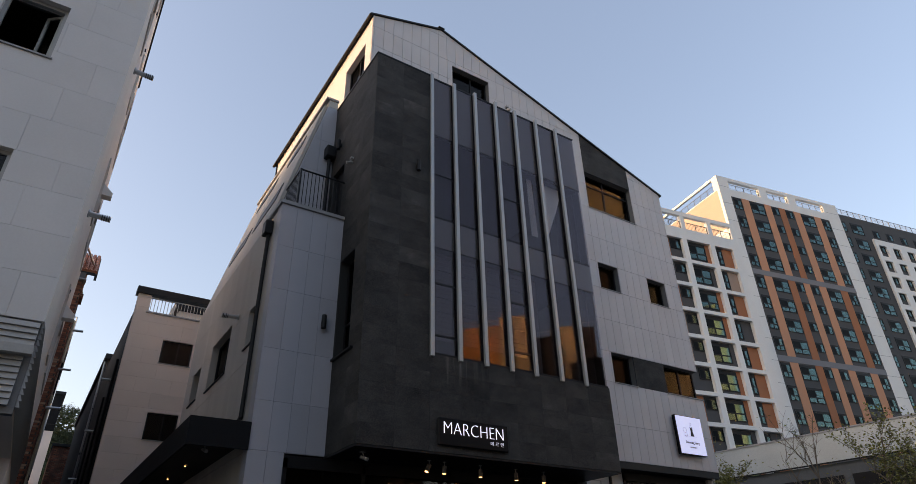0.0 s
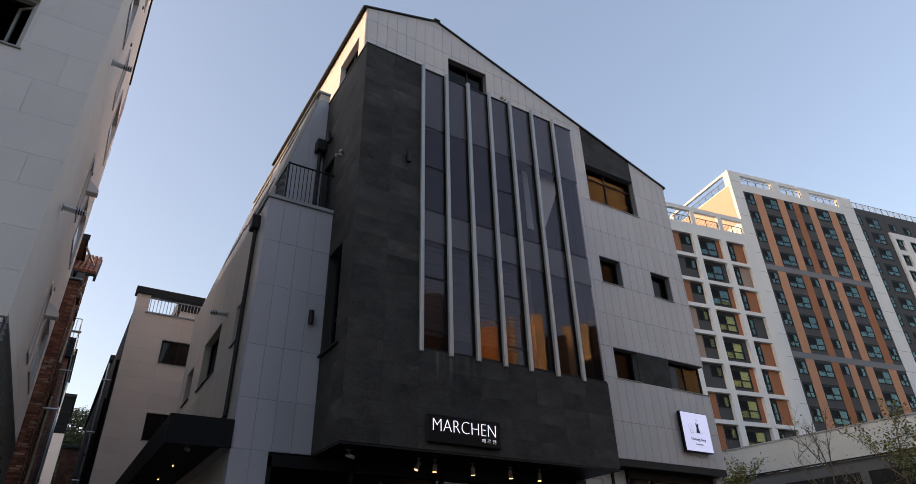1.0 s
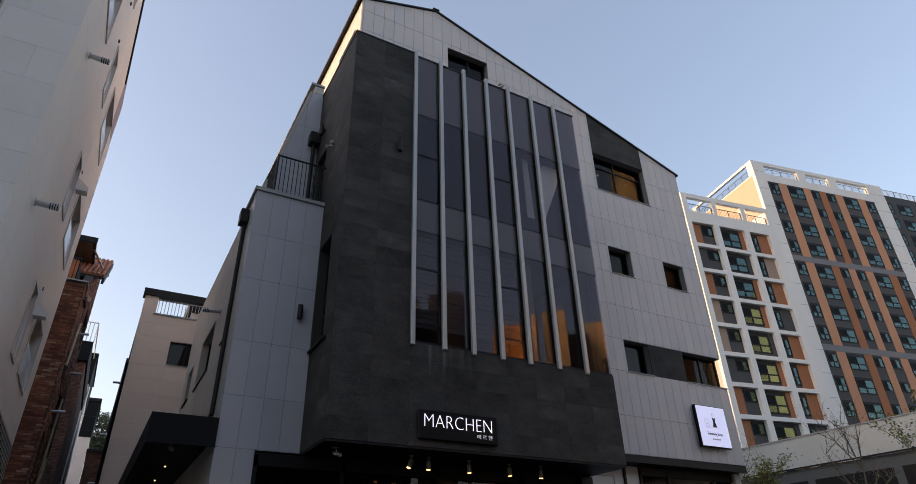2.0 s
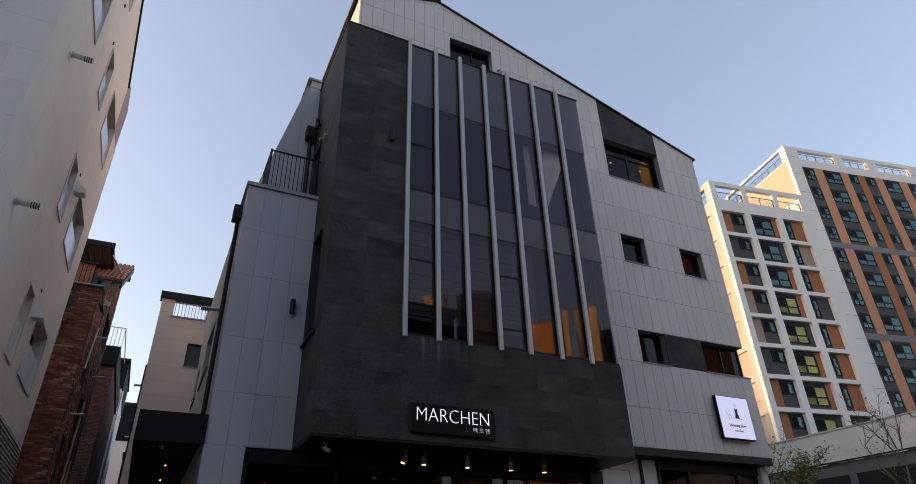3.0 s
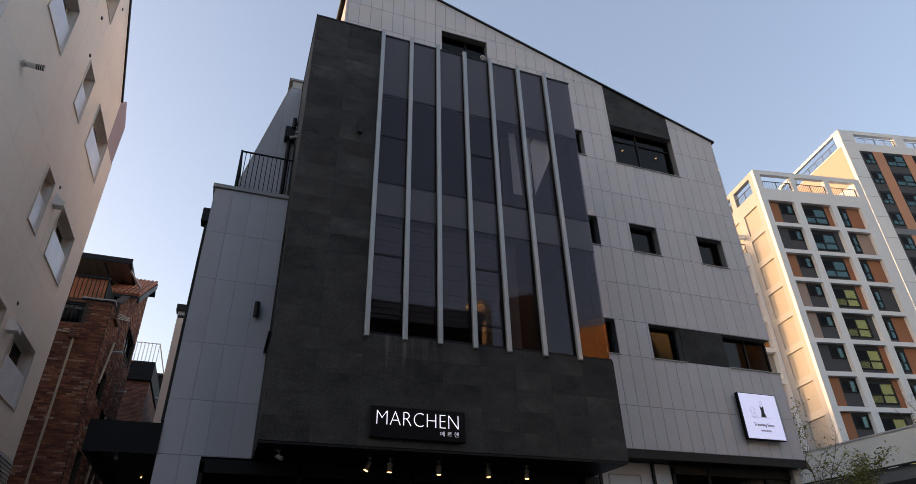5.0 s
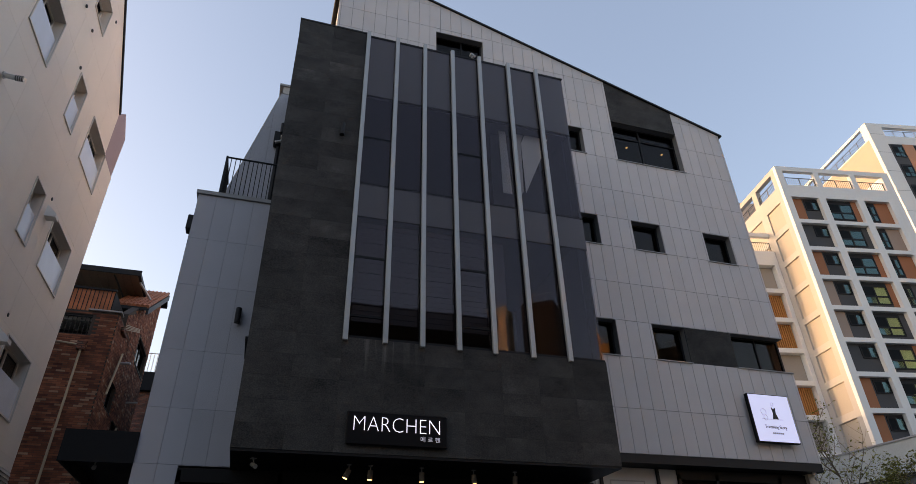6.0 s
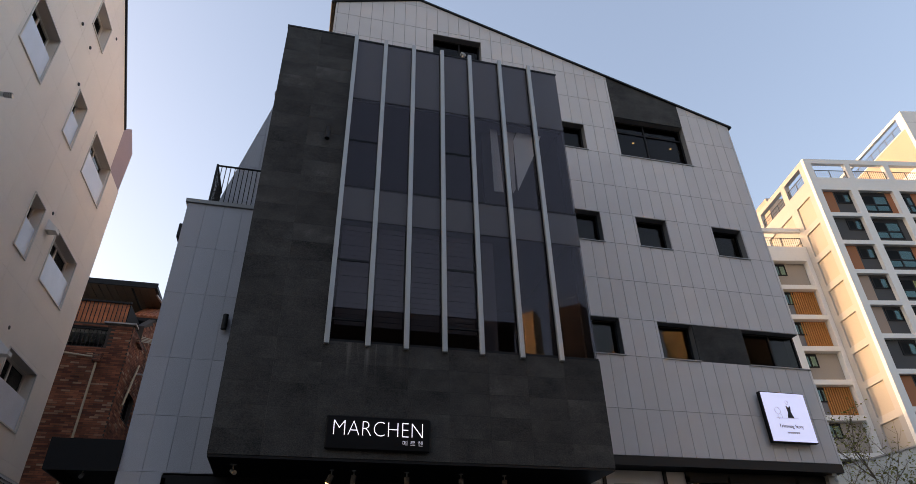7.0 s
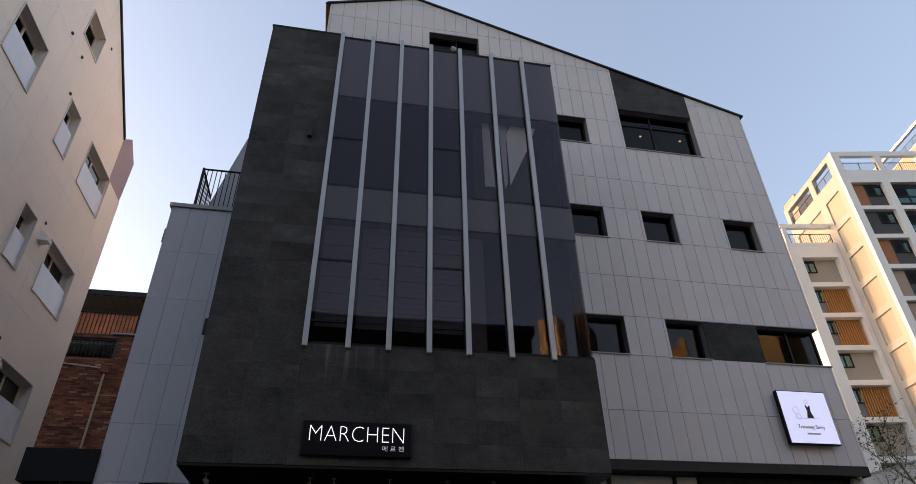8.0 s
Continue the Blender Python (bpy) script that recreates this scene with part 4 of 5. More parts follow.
rod(rl, (-3.4, 42.8, 17.2), (-0.1, 42.8, 17.2), 0.035)
rod(rl, (-0.1, 42.8, 17.2), (-0.1, 50, 17.2), 0.035)
part("railing", fixed(rl), APT_WHITE, b2, "white roof railing")

# ---- beige house ----
be = thing("beige_house", (6, 35, 0), label="beige stone house with a roof terrace", category="building")
BYF = 28.6
bh_h = [(3.35, 4.62, 10.6, 11.66), (3.38, 4.6, 7.38, 8.5), (2.5, 6.4, 12.82, 13.6)]
bw = part("front_wall", wall_slab((1.95, 9, 0, 13.6), bh_h, [], BYF + 0.03, BYF + 0.3), BEIGE, be, "beige stone front wall")
brow = spaced(0, 13.6, 0.62)
for k, (z0, z1) in enumerate(zip(brow, brow[1:])):
    pieces("tile", [1.95, *[1.95 + (0.7 if k % 2 else 1.4) + 1.4 * j for j in range(4)], 9], [z0, z1], bh_h, [], BYF, BYF + 0.03, BEIGE, bw, gap=0.004)
for h in bh_h[:2]:
    window(be, *h, BYF, 1, "y", [4.05], [], depth=0.1)
part("roof_slab", boxed(1.86, 9, BYF - 0.12, BYF + 0.42, 13.604, 13.9), CAP, be, "black roof edge")
part("core", boxed(2.0, 8.9, BYF + 0.9, 39.5, 0, 12.4), INNER, be)
part("terrace_deck", boxed(1.99, 8.95, BYF + 0.31, 39.8, 12.45, 12.6), CONCRETE, be)
part("side_wall", boxed(1.95, 1.98, BYF + 0.3, 40, 0, 12.8), BLACKWALL, be)
for k, y in enumerate((30.2, 33.0, 36.0)):
    part("wall_pipe", fixed(rod(B(), (1.90, y, 0), (1.90, y, 11.0 - k), 0.05)), CAP, be)
    part("flue", fixed(rod(B(), (1.96, y + 1.2, 10.4 - 1.7 * k), (1.55, y + 1.2, 10.4 - 1.7 * k), 0.05)), STEEL, be, "steel flue pipe")
tr = part("terrace_railing", boxed(2.5, 6.4, BYF + 0.13, BYF + 0.17, 13.52, 13.56), APT_WHITE, be, "thin white terrace railing")
tb = mesh_of("baluster", fixed(rod(B(), (0, 0, 12.8), (0, 0, 13.52), 0.014, seg=5)), APT_WHITE)
for k in range(28):
    put("baluster", tb, tr, (2.56 + 0.14 * k - 6, BYF + 0.15 - 35, 0))
part("terrace_sill", boxed(2.4, 6.5, BYF - 0.05, BYF + 0.3, 12.76, 12.824), STONE_CAP, be)
part("stair_house", boxed(4.3, 9, 33, 38, 12.6, 14.9), CREAM, be, "cream stair house")
part("stair_roof", boxed(4.1, 9.2, 32.7, 38.2, 14.904, 15.5), ROOF, be, "dark blue-grey roof")
dk = thing("dark_clad_house", (3, 50, 0), label="dark clad house beside the alley", category="building")
part("wall", boxed(2.05, 9, 41, 60, 0, 14.3), BRICK_D, dk)
part("roof", boxed(1.9, 9.2, 40.8, 60, 14.304, 14.6), CAP, dk)
part("gutter_pipe", fixed(rod(B(), (1.96, 41.2, 0), (1.96, 41.2, 14.2), 0.06)), STEEL, dk, "thin steel gutter pipe")

# hidden block, added only to cast shade on the podium parapet
rear = thing("unseen_shade_house", (20, 39, 0), label="unseen grey block added behind the gabled building for shade", category="building")
part("wall", boxed(10, 30, 30, 48, 0, 18), PALE, rear)
part("roof", boxed(9.8, 30.2, 29.8, 48.2, 18.004, 18.2), ROOF, rear)
hut = thing("brick_garden_house", (3, 62, 0), label="low red brick house at the end of the alley", category="building")
part("wall", boxed(0.9, 4.6, 62, 68, 0, 13.1), BRICK_F, hut)
part("roof", boxed(0.8, 4.8, 61.8, 68.2, 13.104, 13.3), ROOF, hut)
gar = thing("white_garden_house", (-2, 75, 0), label="cream house with dark metal clad upper storey", category="building")
part("wall", boxed(-8, 0.7, 72, 80, 0, 16.3), CREAM, gar)
part("cladding", boxed(-8, 0.72, 71.95, 80.05, 16.304, 19.8), BLACKWALL, gar, "dark metal cladding of the upper storey")
part("roof", boxed(-8.2, 0.85, 71.8, 80.2, 19.804, 20.1), ROOF, gar)
for z in (16.9, 18.3):
    part("seam", boxed(-8, 0.74, 71.92, 71.946, z, z + 0.06), CAP, gar)
gr = thing("dark_roofed_house", (-4, 61, 0), label="pale house with steep dark metal roof storey", category="building")
part("wall", boxed(-9, -0.2, 57, 66, 0, 17.3), PALE, gr)
part("cladding", boxed(-9, -0.14, 56.95, 66.05, 17.304, 19.6), BLACKWALL, gr, "dark metal clad roof storey")
part("roof", boxed(-9.2, -0.05, 56.8, 66.2, 19.604, 19.8), ROOF, gr)
part("downpipe", fixed(rod(B(), (-0.12, 57.4, 0), (-0.12, 57.4, 17.2), 0.07)), STEEL, gr, "steel downpipe")

# ---- apartment blocks ----
LOW = thing("apartment_block", (49.2, 35.6, 0), -10, label="white framed apartment block with grey and terracotta panels", category="apartment block", local=True)
ST, OT = 2.86, 34.65
levels = [OT - ST * k for k in range(12)]
OPEN = [(0.28, 3.02), (3.70, 6.90), (7.58, 10.15)]
holes = [(a, b, t - 2.48, t) for t in levels for a, b in OPEN] + [(a, b, 36.0, 37.65) for a, b in ((0.3, 3.45), (3.95, 7.2), (7.75, 10.6))]
part("front_frame", wall_slab((-0.35, 11.4, 0, 38.15), holes, [], 0, 0.36), APT_WHITE, LOW, "white concrete grid")
part("inner_wall", boxed(0.15, 10.9, 0.36, 0.56, 0, 35), APT_GREY, LOW, "dark grey recessed wall")
sh = [(0.95, 3.05, t - 2.4, t - 0.1) for t in levels] + [(4.0, 8.3, t - 2.4, t - 0.1) for t in levels] + [(0.9, 3.6, 36.0, 37.65), (4.3, 8.4, 36.0, 37.65)]
part("side_frame", wall_slab((0.36, 9.0, 0, 38.15), sh, [], -0.35, 0.1, "x"), APT_SUN_SIDE, LOW, "sunlit white side frame, paint toned down for the sun")
part("side_inner", boxed(-0.20, -0.10, 0.9, 8.9, 0, 35), APT_CREAM, LOW, "cream recessed side panels")
part("roof_deck", boxed(0.2, 10.8, 0.4, 9, 35.0, 35.3), CONCRETE, LOW)
part("end_wall", boxed(11.15, 11.39, 0.37, 9, 0, 38.1), APT_WHITE, LOW)
part("back_wall", boxed(0.2, 10.8, 8.8, 9.0, 0, 35), APT_WHITE, LOW)


part("stair_tower", boxed(2.77, 8.0, 11.05, 13.3, 0, 41.9), APT_PEACH, LOW, "beige roof stair tower")


def apt_window(w, h, bars, rails=()):
    """Meshes of one flat's window: frame with a black head for recess shade, teal pane, dark insect screen over the
    sash, a tan sheet for the golden reflection.
    """
    ca, cz = [0.03, *bars, w - 0.03], [0.03, *rails, h - 0.03]
    # thicker black head in place of the recess shadow and blinds at the top
    cz[-1] -= 0.16 * h - 0.1
    bm = wall_slab((0, w, 0, h), [(p + 0.06, q - 0.06, r + 0.06, s - 0.06) for p, q in zip(ca, ca[1:]) for r, s in zip(cz, cz[1:])], [], -0.07, 0)
    sx, sz = (bars[0] if bars else w * 0.5), (rails[0] if rails else 0.0)
    screen = boxed(0.08, sx, -0.055, -0.045, sz + 0.06, h - 0.12)
    return (mesh_of("window", fixed(bm), FRAME), mesh_of("pane", boxed(0.06, w - 0.06, -0.035, -0.025, 0.06, h - 0.06), APT_GLASS),
            mesh_of("insect_screen", screen, SCREEN), mesh_of("curtain", boxed(w * 0.5, w * 0.92, -0.012, -0.004, 0.08, h - 0.08), GOLD_REFLECTION))


def set_window(parent, meshes, at, curtain=False, screen=True):
    w = put("window", meshes[0], parent, at)
    put("pane", meshes[1], w, (0, 0, 0))
    if screen:
        put("insect_screen", meshes[2], w, (0, 0, 0), "dark insect screen")
    # painted sheet behind the pane in place of a golden reflection
    if curtain:
        put("curtain", meshes[3], w, (0, 0, 0), "tan sheet painted as a golden reflection")


W_N = apt_window(1.2, 1.15, [0.6])
W_S, W_B, W_T = apt_window(1.35, 1.1, [0.68]), apt_window(2.55, 1.95, [1.27], [0.75]), apt_window(1.05, 1.95, [0.52], [0.75])
PAN_A = mesh_of("panel", boxed(0, 1.15, -0.03, 0, 0, 2.4), APT_ORANGE), mesh_of("panel", boxed(0, 1.15, -0.03, 0, 0, 2.4), APT_TAN)
PAN_B = mesh_of("panel", boxed(0, 1.35, -0.03, 0, 0, 2.4), APT_ORANGE), mesh_of("panel", boxed(0, 1.35, -0.03, 0, 0, 2.4), APT_TAN)
PAN_C = mesh_of("panel", boxed(0, 0.55, -0.03, 0, 0, 2.4), APT_ORANGE)
for k, t in enumerate(levels):
    if k % 4 != 1:
        put("panel", PAN_A[(k // 3) % 2], LOW, (0.3, 0.36, t - 2.44))
    set_window(LOW, W_S, (1.6, 0.36, t - 1.25))
    set_window(LOW, W_B, (3.75, 0.36, t - 2.1), k >= 3)
    if k % 3 != 1:
        put("panel", PAN_C, LOW, (6.34, 0.36, t - 2.44))
    set_window(LOW, W_T, (7.65, 0.36, t - 2.1))
    if k not in (3, 7):
        put("panel", PAN_B[1 if k == 1 else 0], LOW, (8.78, 0.36, t - 2.44))


def roof_rail(parent, a0, a1, d, z0, z1, axis="y"):
    """Thin bars between stouter posts, with a top and a bottom rail."""
    bm = B()
    for k in range(int((a1 - a0) / 0.2) + 1):
        a = a0 + 0.2 * k
        slab(bm, axis, a - 0.011, a + 0.011, d - 0.01, d + 0.01, z0 + 0.1, z1)
    slab(bm, axis, a0, a1, d - 0.02, d + 0.02, z0 + 0.06, z0 + 0.1)
    slab(bm, axis, a0, a1, d - 0.03, d + 0.03, z1, z1 + 0.05)
    r = part("roof_railing", fixed(bm), RAIL, parent, "thin grey steel roof railing")
    for a in spaced(a0 + 0.05, a1 - 0.05, 1.5):
        part("railing_post", fixed(slab(B(), axis, a - 0.035, a + 0.035, d - 0.03, d + 0.03, z0, z1)), RAIL, r)


for a, b in ((0.3, 3.45), (3.95, 7.2), (7.75, 10.6)):
    roof_rail(LOW, a, b, 0.2, 36.0, 36.95)
for a, b in ((0.9, 3.6), (4.3, 8.4)):
    roof_rail(LOW, a, b, -0.15, 36.0, 36.95, "x")
# the lower wing set back behind the sunlit side
WNG = thing("apartment_wing", (48.856, 35.66, 0), -10, label="cream apartment wing with orange louvre panels", category="apartment block", local=True)
V = 3.7
WLV = [29.4 - ST * k for k in range(11)]
part("front_frame", wall_slab((-4.5, -0.02, 0, 30.9), [(-3.55, -0.4, t - 2.45, t) for t in WLV], [], V, V + 0.6), APT_WHITE, WNG, "white concrete grid")
part("inner_wall", boxed(-3.7, -0.3, V + 0.6, V + 0.8, 0, 30), APT_MID, WNG)
part("side_frame", wall_slab((V + 0.6, 14, 0, 30.9), [(V + 1.2, 8.2, t - 2.4, t) for t in WLV], [], -4.5, -4.1, "x"), APT_WHITE, WNG)
part("side_inner", boxed(-4.1, -4.0, V + 0.8, 14, 0, 30), APT_WHITE, WNG)
part("deck", boxed(-4.0, -0.02, V + 0.6, 14, 30.0, 30.2), CONCRETE, WNG)
part("back_wall", boxed(-4.0, -0.02, 13.8, 14, 0, 34.0), APT_WHITE, WNG)
part("roof_beam", boxed(-4.5, -0.02, V, V + 0.35, 32.5, 32.9), APT_WHITE, WNG)
part("roof_post", boxed(-4.4, -4.0, V + 0.02, V + 0.33, 30.9, 32.496), APT_WHITE, WNG)
roof_rail(WNG, -3.9, -0.1, V + 0.2, 30.9, 31.9)
LVM = mesh_of("louvre_panel", boxed(0, 2.25, -0.02, 0, 0, 2.35), SLAT)
SLM = mesh_of("slat", boxed(0, 0.1, -0.13, -0.02, 0, 2.35), SLAT)
TAN_M = mesh_of("panel", boxed(0, 3.1, -0.02, 0, 0, 2.4), APT_BEIGE)
for k, t in enumerate(WLV):
    if k % 6 in (1, 2, 4):
        lp = put("louvre_panel", LVM, WNG, (-2.66, V + 0.6, t - 2.4), "orange louvre panel")
        for q in range(11):
            put("slat", SLM, lp, (0.03 + 0.2 * q, 0, 0))
    else:
        put("panel", TAN_M, WNG, (-3.52, V + 0.6, t - 2.43), "dusty beige panel")
    set_window(WNG, W_N, (-3.5, V + 0.57, t - 1.25), screen=False)
    sw = put("window", W_T[0], WNG, (-4.12, V + 3.4, t - 2.1), rz=-90)
    put("pane", W_T[1], sw, (0, 0, 0))

TOW = thing("apartment_tower", (77.4, 43.7, 0), -11, label="tall grey apartment tower with terracotta stripes and roof railing", category="apartment block", local=True)
part("front_wall", boxed(2.0, 22.75, 0.02, 0.5, 0, 54.4), APT_GREY, TOW, "dark grey front wall")
part("column", boxed(0, 2.0, 0, 0.5, 0, 57.9), APT_WHITE, TOW, "white corner column")
part("column", boxed(22.75, 25.6, 0, 0.5, 0, 57.9), APT_WHITE, TOW, "white column")
part("roof_frame", wall_slab((2.0, 22.75, 54.404, 57.9), [(2.2, 8.4, 55.75, 57.3), (10.0, 14.4, 55.75, 57.3), (16.2, 22.3, 55.75, 57.3)], [], 0, 0.5), APT_WHITE, TOW)
part("side_wall", wall_slab((0.5, 14, 0, 55.3), [], [], 0.02, 0.4, "x"), APT_PEACH, TOW, "peach side wall in low sun")
part("roof_frame", wall_slab((0.5, 14, 55.304, 57.9), [(1.1, 13.2, 55.45, 57.5)], [], 0, 0.4, "x"), APT_WHITE, TOW)
part("roof_deck", boxed(0.4, 25.4, 0.5, 14, 53.8, 54.2), CONCRETE, TOW)
part("back_wall", boxed(0, 25.5, 13.7, 14, 0, 54.5), APT_WHITE, TOW)
for a, b in ((2.2, 8.4), (10.0, 14.4), (16.2, 22.3)):
    roof_rail(TOW, a, b, 0.2, 55.75, 56.8)
roof_rail(TOW, 1.1, 13.2, 0.2, 55.45, 56.6, "x")
for u0, u1 in ((0, 2.0), (22.75, 25.6)):
    for k in range(18):
        part("joint", boxed(u0, u1, -0.004, 0.0, 3.3 + 3.1 * k, 3.34 + 3.1 * k), APT_MID, TOW)
# four storeys between bands; the stripes change tone from group to group
GROUPS = [(54.4, 41.95), (41.1, 28.95), (28.1, 15.95), (15.1, 0)]
for g, (zt, zb) in enumerate(GROUPS):
    for i, (a, b) in enumerate(((4.0, 5.5), (8.58, 9.96), (11.62, 12.9), (14.8, 16.24), (19.2, 20.75))):
        part("stripe", boxed(a, b, -0.03, 0.02, zb, zt), APT_ORANGE if (i + 3 * g) % 5 == 2 or (g, i) == (1, 1) else STRIPE, TOW, "terracotta stripe")
    if g:
        part("band", boxed(2.0, 22.75, -0.05, 0.018, zt, zt + 0.85), APT_MID, TOW)
T_S, T_B, T_N = apt_window(1.55, 2.0, [0.78], [0.72]), apt_window(2.85, 2.05, [1.42], [0.75]), apt_window(1.5, 1.4, [0.75])
for k in range(16):
    t = GROUPS[k // 4][0] - 0.18 - (3.25 if k < 4 else 3.1) * (k % 4)
    for u, ms, h in ((2.3, T_S, 2.0), (5.62, T_B, 2.05), (10.05, T_N, 1.4), (13.0, T_N, 1.4), (16.32, T_B, 2.05), (20.88, T_S, 2.0)):
        set_window(TOW, ms, (u, 0.02, t - h), k > 8 and (k * 7 + int(u)) % 11 == 0)
TW2 = thing("apartment_tower", (77.4 + 25.6 * math.cos(radians(-11)), 43.7 + 25.6 * math.sin(radians(-11)), 0), -11, label="dark grey apartment tower with a white window grid", category="apartment block", local=True)
part("front_wall", boxed(0.02, 40, 1.2, 1.6, 0, 57.4), APT_GREY, TW2)
part("side_return", boxed(0.004, 0.4, 0.5, 1.2, 0, 57), APT_GREY, TW2)
roof_rail(TW2, 0.1, 40, 1.3, 57.4, 58.6)
gh = [(a, a + 1.9, t - 2.1, t) for a in (9.0, 12.4, 16, 19.4, 24, 28) for t in [52.5 - 2.97 * k for k in range(17)]]
part("white_grid", wall_slab((8.2, 32, 0, 53.6), gh, [], 0.9, 1.2), APT_WHITE, TW2, "white window grid")
for k in range(17):
    t = 55.8 - 2.97 * k
    for u, ms in ((1.2, T_S), (4.0, T_B)):
        set_window(TW2, ms, (u, 1.2, t - 1.8))
    for a in (9.2, 12.6, 16.2, 19.6, 24.2, 28.2):
        set_window(TW2, T_N, (a, 1.2, t - 1.6))

# ---- podium wall with brick below ----
pod = thing("podium_wall", (41.7, 30.0, 0), 5.5, label="pale concrete parapet above dark grey brick podium", category="wall", local=True)
part("parapet", boxed(0, 0.4, -60, 14, 8.6, 10.4), CONCRETE, pod)
part("coping", boxed(-0.06, 0.46, -60, 14, 10.404, 10.5), STONE_CAP, pod)
part("ledge", boxed(-0.08, 0.1, -60, 14, 8.52, 8.596), CAP, pod)
part("brick_wall", boxed(0.15, 0.4, -60, 14, 0, 8.5), BRICK_G, pod, "dark grey brick wall")
for k in range(9):
    part("window", boxed(0.1, 0.146, -40 + 5.2 * k, -35.3 + 5.2 * k, 5.2, 7.75), SHOP_DARK, pod, "dark strip window")

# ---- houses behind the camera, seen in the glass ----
# added block, black as shade, hiding the lower tower from window reflections
op2 = thing("shade_black_house", (78, -32, 0), label="added house far across the street, painted black as shade", category="building")
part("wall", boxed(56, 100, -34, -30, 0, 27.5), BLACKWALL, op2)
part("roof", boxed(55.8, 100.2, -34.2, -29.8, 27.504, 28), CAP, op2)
# house in shade: its darkness is the black of the cladding
op = thing("shade_black_house", (10, -14, 0), label="house across the street with shade painted black", category="building")
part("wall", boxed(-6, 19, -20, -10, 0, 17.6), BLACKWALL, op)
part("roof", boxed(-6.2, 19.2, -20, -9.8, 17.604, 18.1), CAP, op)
# sunlit and shaded fronts differ by paint; all are turned alike
BLOCKS = (("tan_block", 33.2, 36.8, -50, 39.6, BRIGHT_TAN, "tan rendered block in evening sun"), ("brown_block", 38.2, 44.4, -50, 41.2, DIM_BROWN, "rendered block in shade-dimmed brown with sunlit stair tower"),
          ("brick_tower", 98, 111, -60, 80, TERRACOTTA, "tall apartment tower, shade painted brown below, sun painted tan above"), ("tan_block", 117.5, 128, -60, 74, BRIGHT_TAN, "wide tan apartment block in evening sun"))
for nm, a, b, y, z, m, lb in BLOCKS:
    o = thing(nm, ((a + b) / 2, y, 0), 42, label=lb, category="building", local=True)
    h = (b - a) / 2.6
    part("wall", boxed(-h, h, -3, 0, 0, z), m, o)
    rl = B()
    for k in range(int(2 * h / 0.9)):
        box(rl, -h + 0.9 * k, -h + 0.9 * k + 0.1, -0.3, -0.2, z, z + 1.2)
    box(rl, -h, h, -0.32, -0.18, z + 1.2, z + 1.32)
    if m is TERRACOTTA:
        # sunlit top of the tower, its light put into a tan colour
        part("upper_storeys", boxed(-h, h, -3, 0, z + 0.004, z + 17), BRIGHT_TAN, o, "upper storeys with evening sun put into their tan")
    elif m is not BRIGHT_TAN:
        part("railing", fixed(rl), APT_WHITE, o)
        WB = mesh_of("window", boxed(0, 1.3, 0, 0.05, 0, 1.5), FRAME)
        for i in range(1 if m is BRIGHT_ORANGE else 2):
            for k in range(8):
                put("window", WB, o, (-h + 0.7 + i * 2.6, 0, z - 5 - 3 * k))

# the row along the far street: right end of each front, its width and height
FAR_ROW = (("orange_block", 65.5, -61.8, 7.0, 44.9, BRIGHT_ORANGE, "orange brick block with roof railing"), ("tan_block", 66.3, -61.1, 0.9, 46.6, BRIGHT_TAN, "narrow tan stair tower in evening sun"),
           ("tan_block", 72.6, -60.5, 4.2, 48.3, BRIGHT_TAN, "tall tan block in evening sun"), ("brown_block", 79.0, -61.5, 5.2, 45.4, DIM_BROWN, "rendered block in shade-dimmed brown with roof railing"),
           ("tan_block", 85.6, -62.0, 5.2, 49.2, BRIGHT_TAN, "tall tan block in evening sun"), ("brown_block", 89.6, -61.0, 4.4, 49.4, DIM_BROWN, "rendered block with shade painted as dark brown"))
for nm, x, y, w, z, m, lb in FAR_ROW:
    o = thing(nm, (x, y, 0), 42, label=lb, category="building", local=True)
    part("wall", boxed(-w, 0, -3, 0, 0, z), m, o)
    part("parapet", boxed(-w, 0, -0.25, 0.04, z + 0.004, z + 0.3), m, o)
    if m is not BRIGHT_TAN:
        rl = B()
        for k in range(int(w / 1.1) + 1):
            box(rl, -w + 1.1 * k, -w + 1.1 * k + 0.12, -0.2, -0.1, z + 0.3, z + 1.3)
        box(rl, -w, 0, -0.22, -0.08, z + 1.3, z + 1.45)
        part("railing", fixed(rl), APT_WHITE, o)
    wf = mesh_of("window", boxed(0, 1.0, 0, 0.06, 0, 1.3), FRAME)
    for k in range(7 if m is DIM_BROWN else 0):
        put("window", wf, o, (-w * 0.55, 0, z - 4.4 - 3 * k))

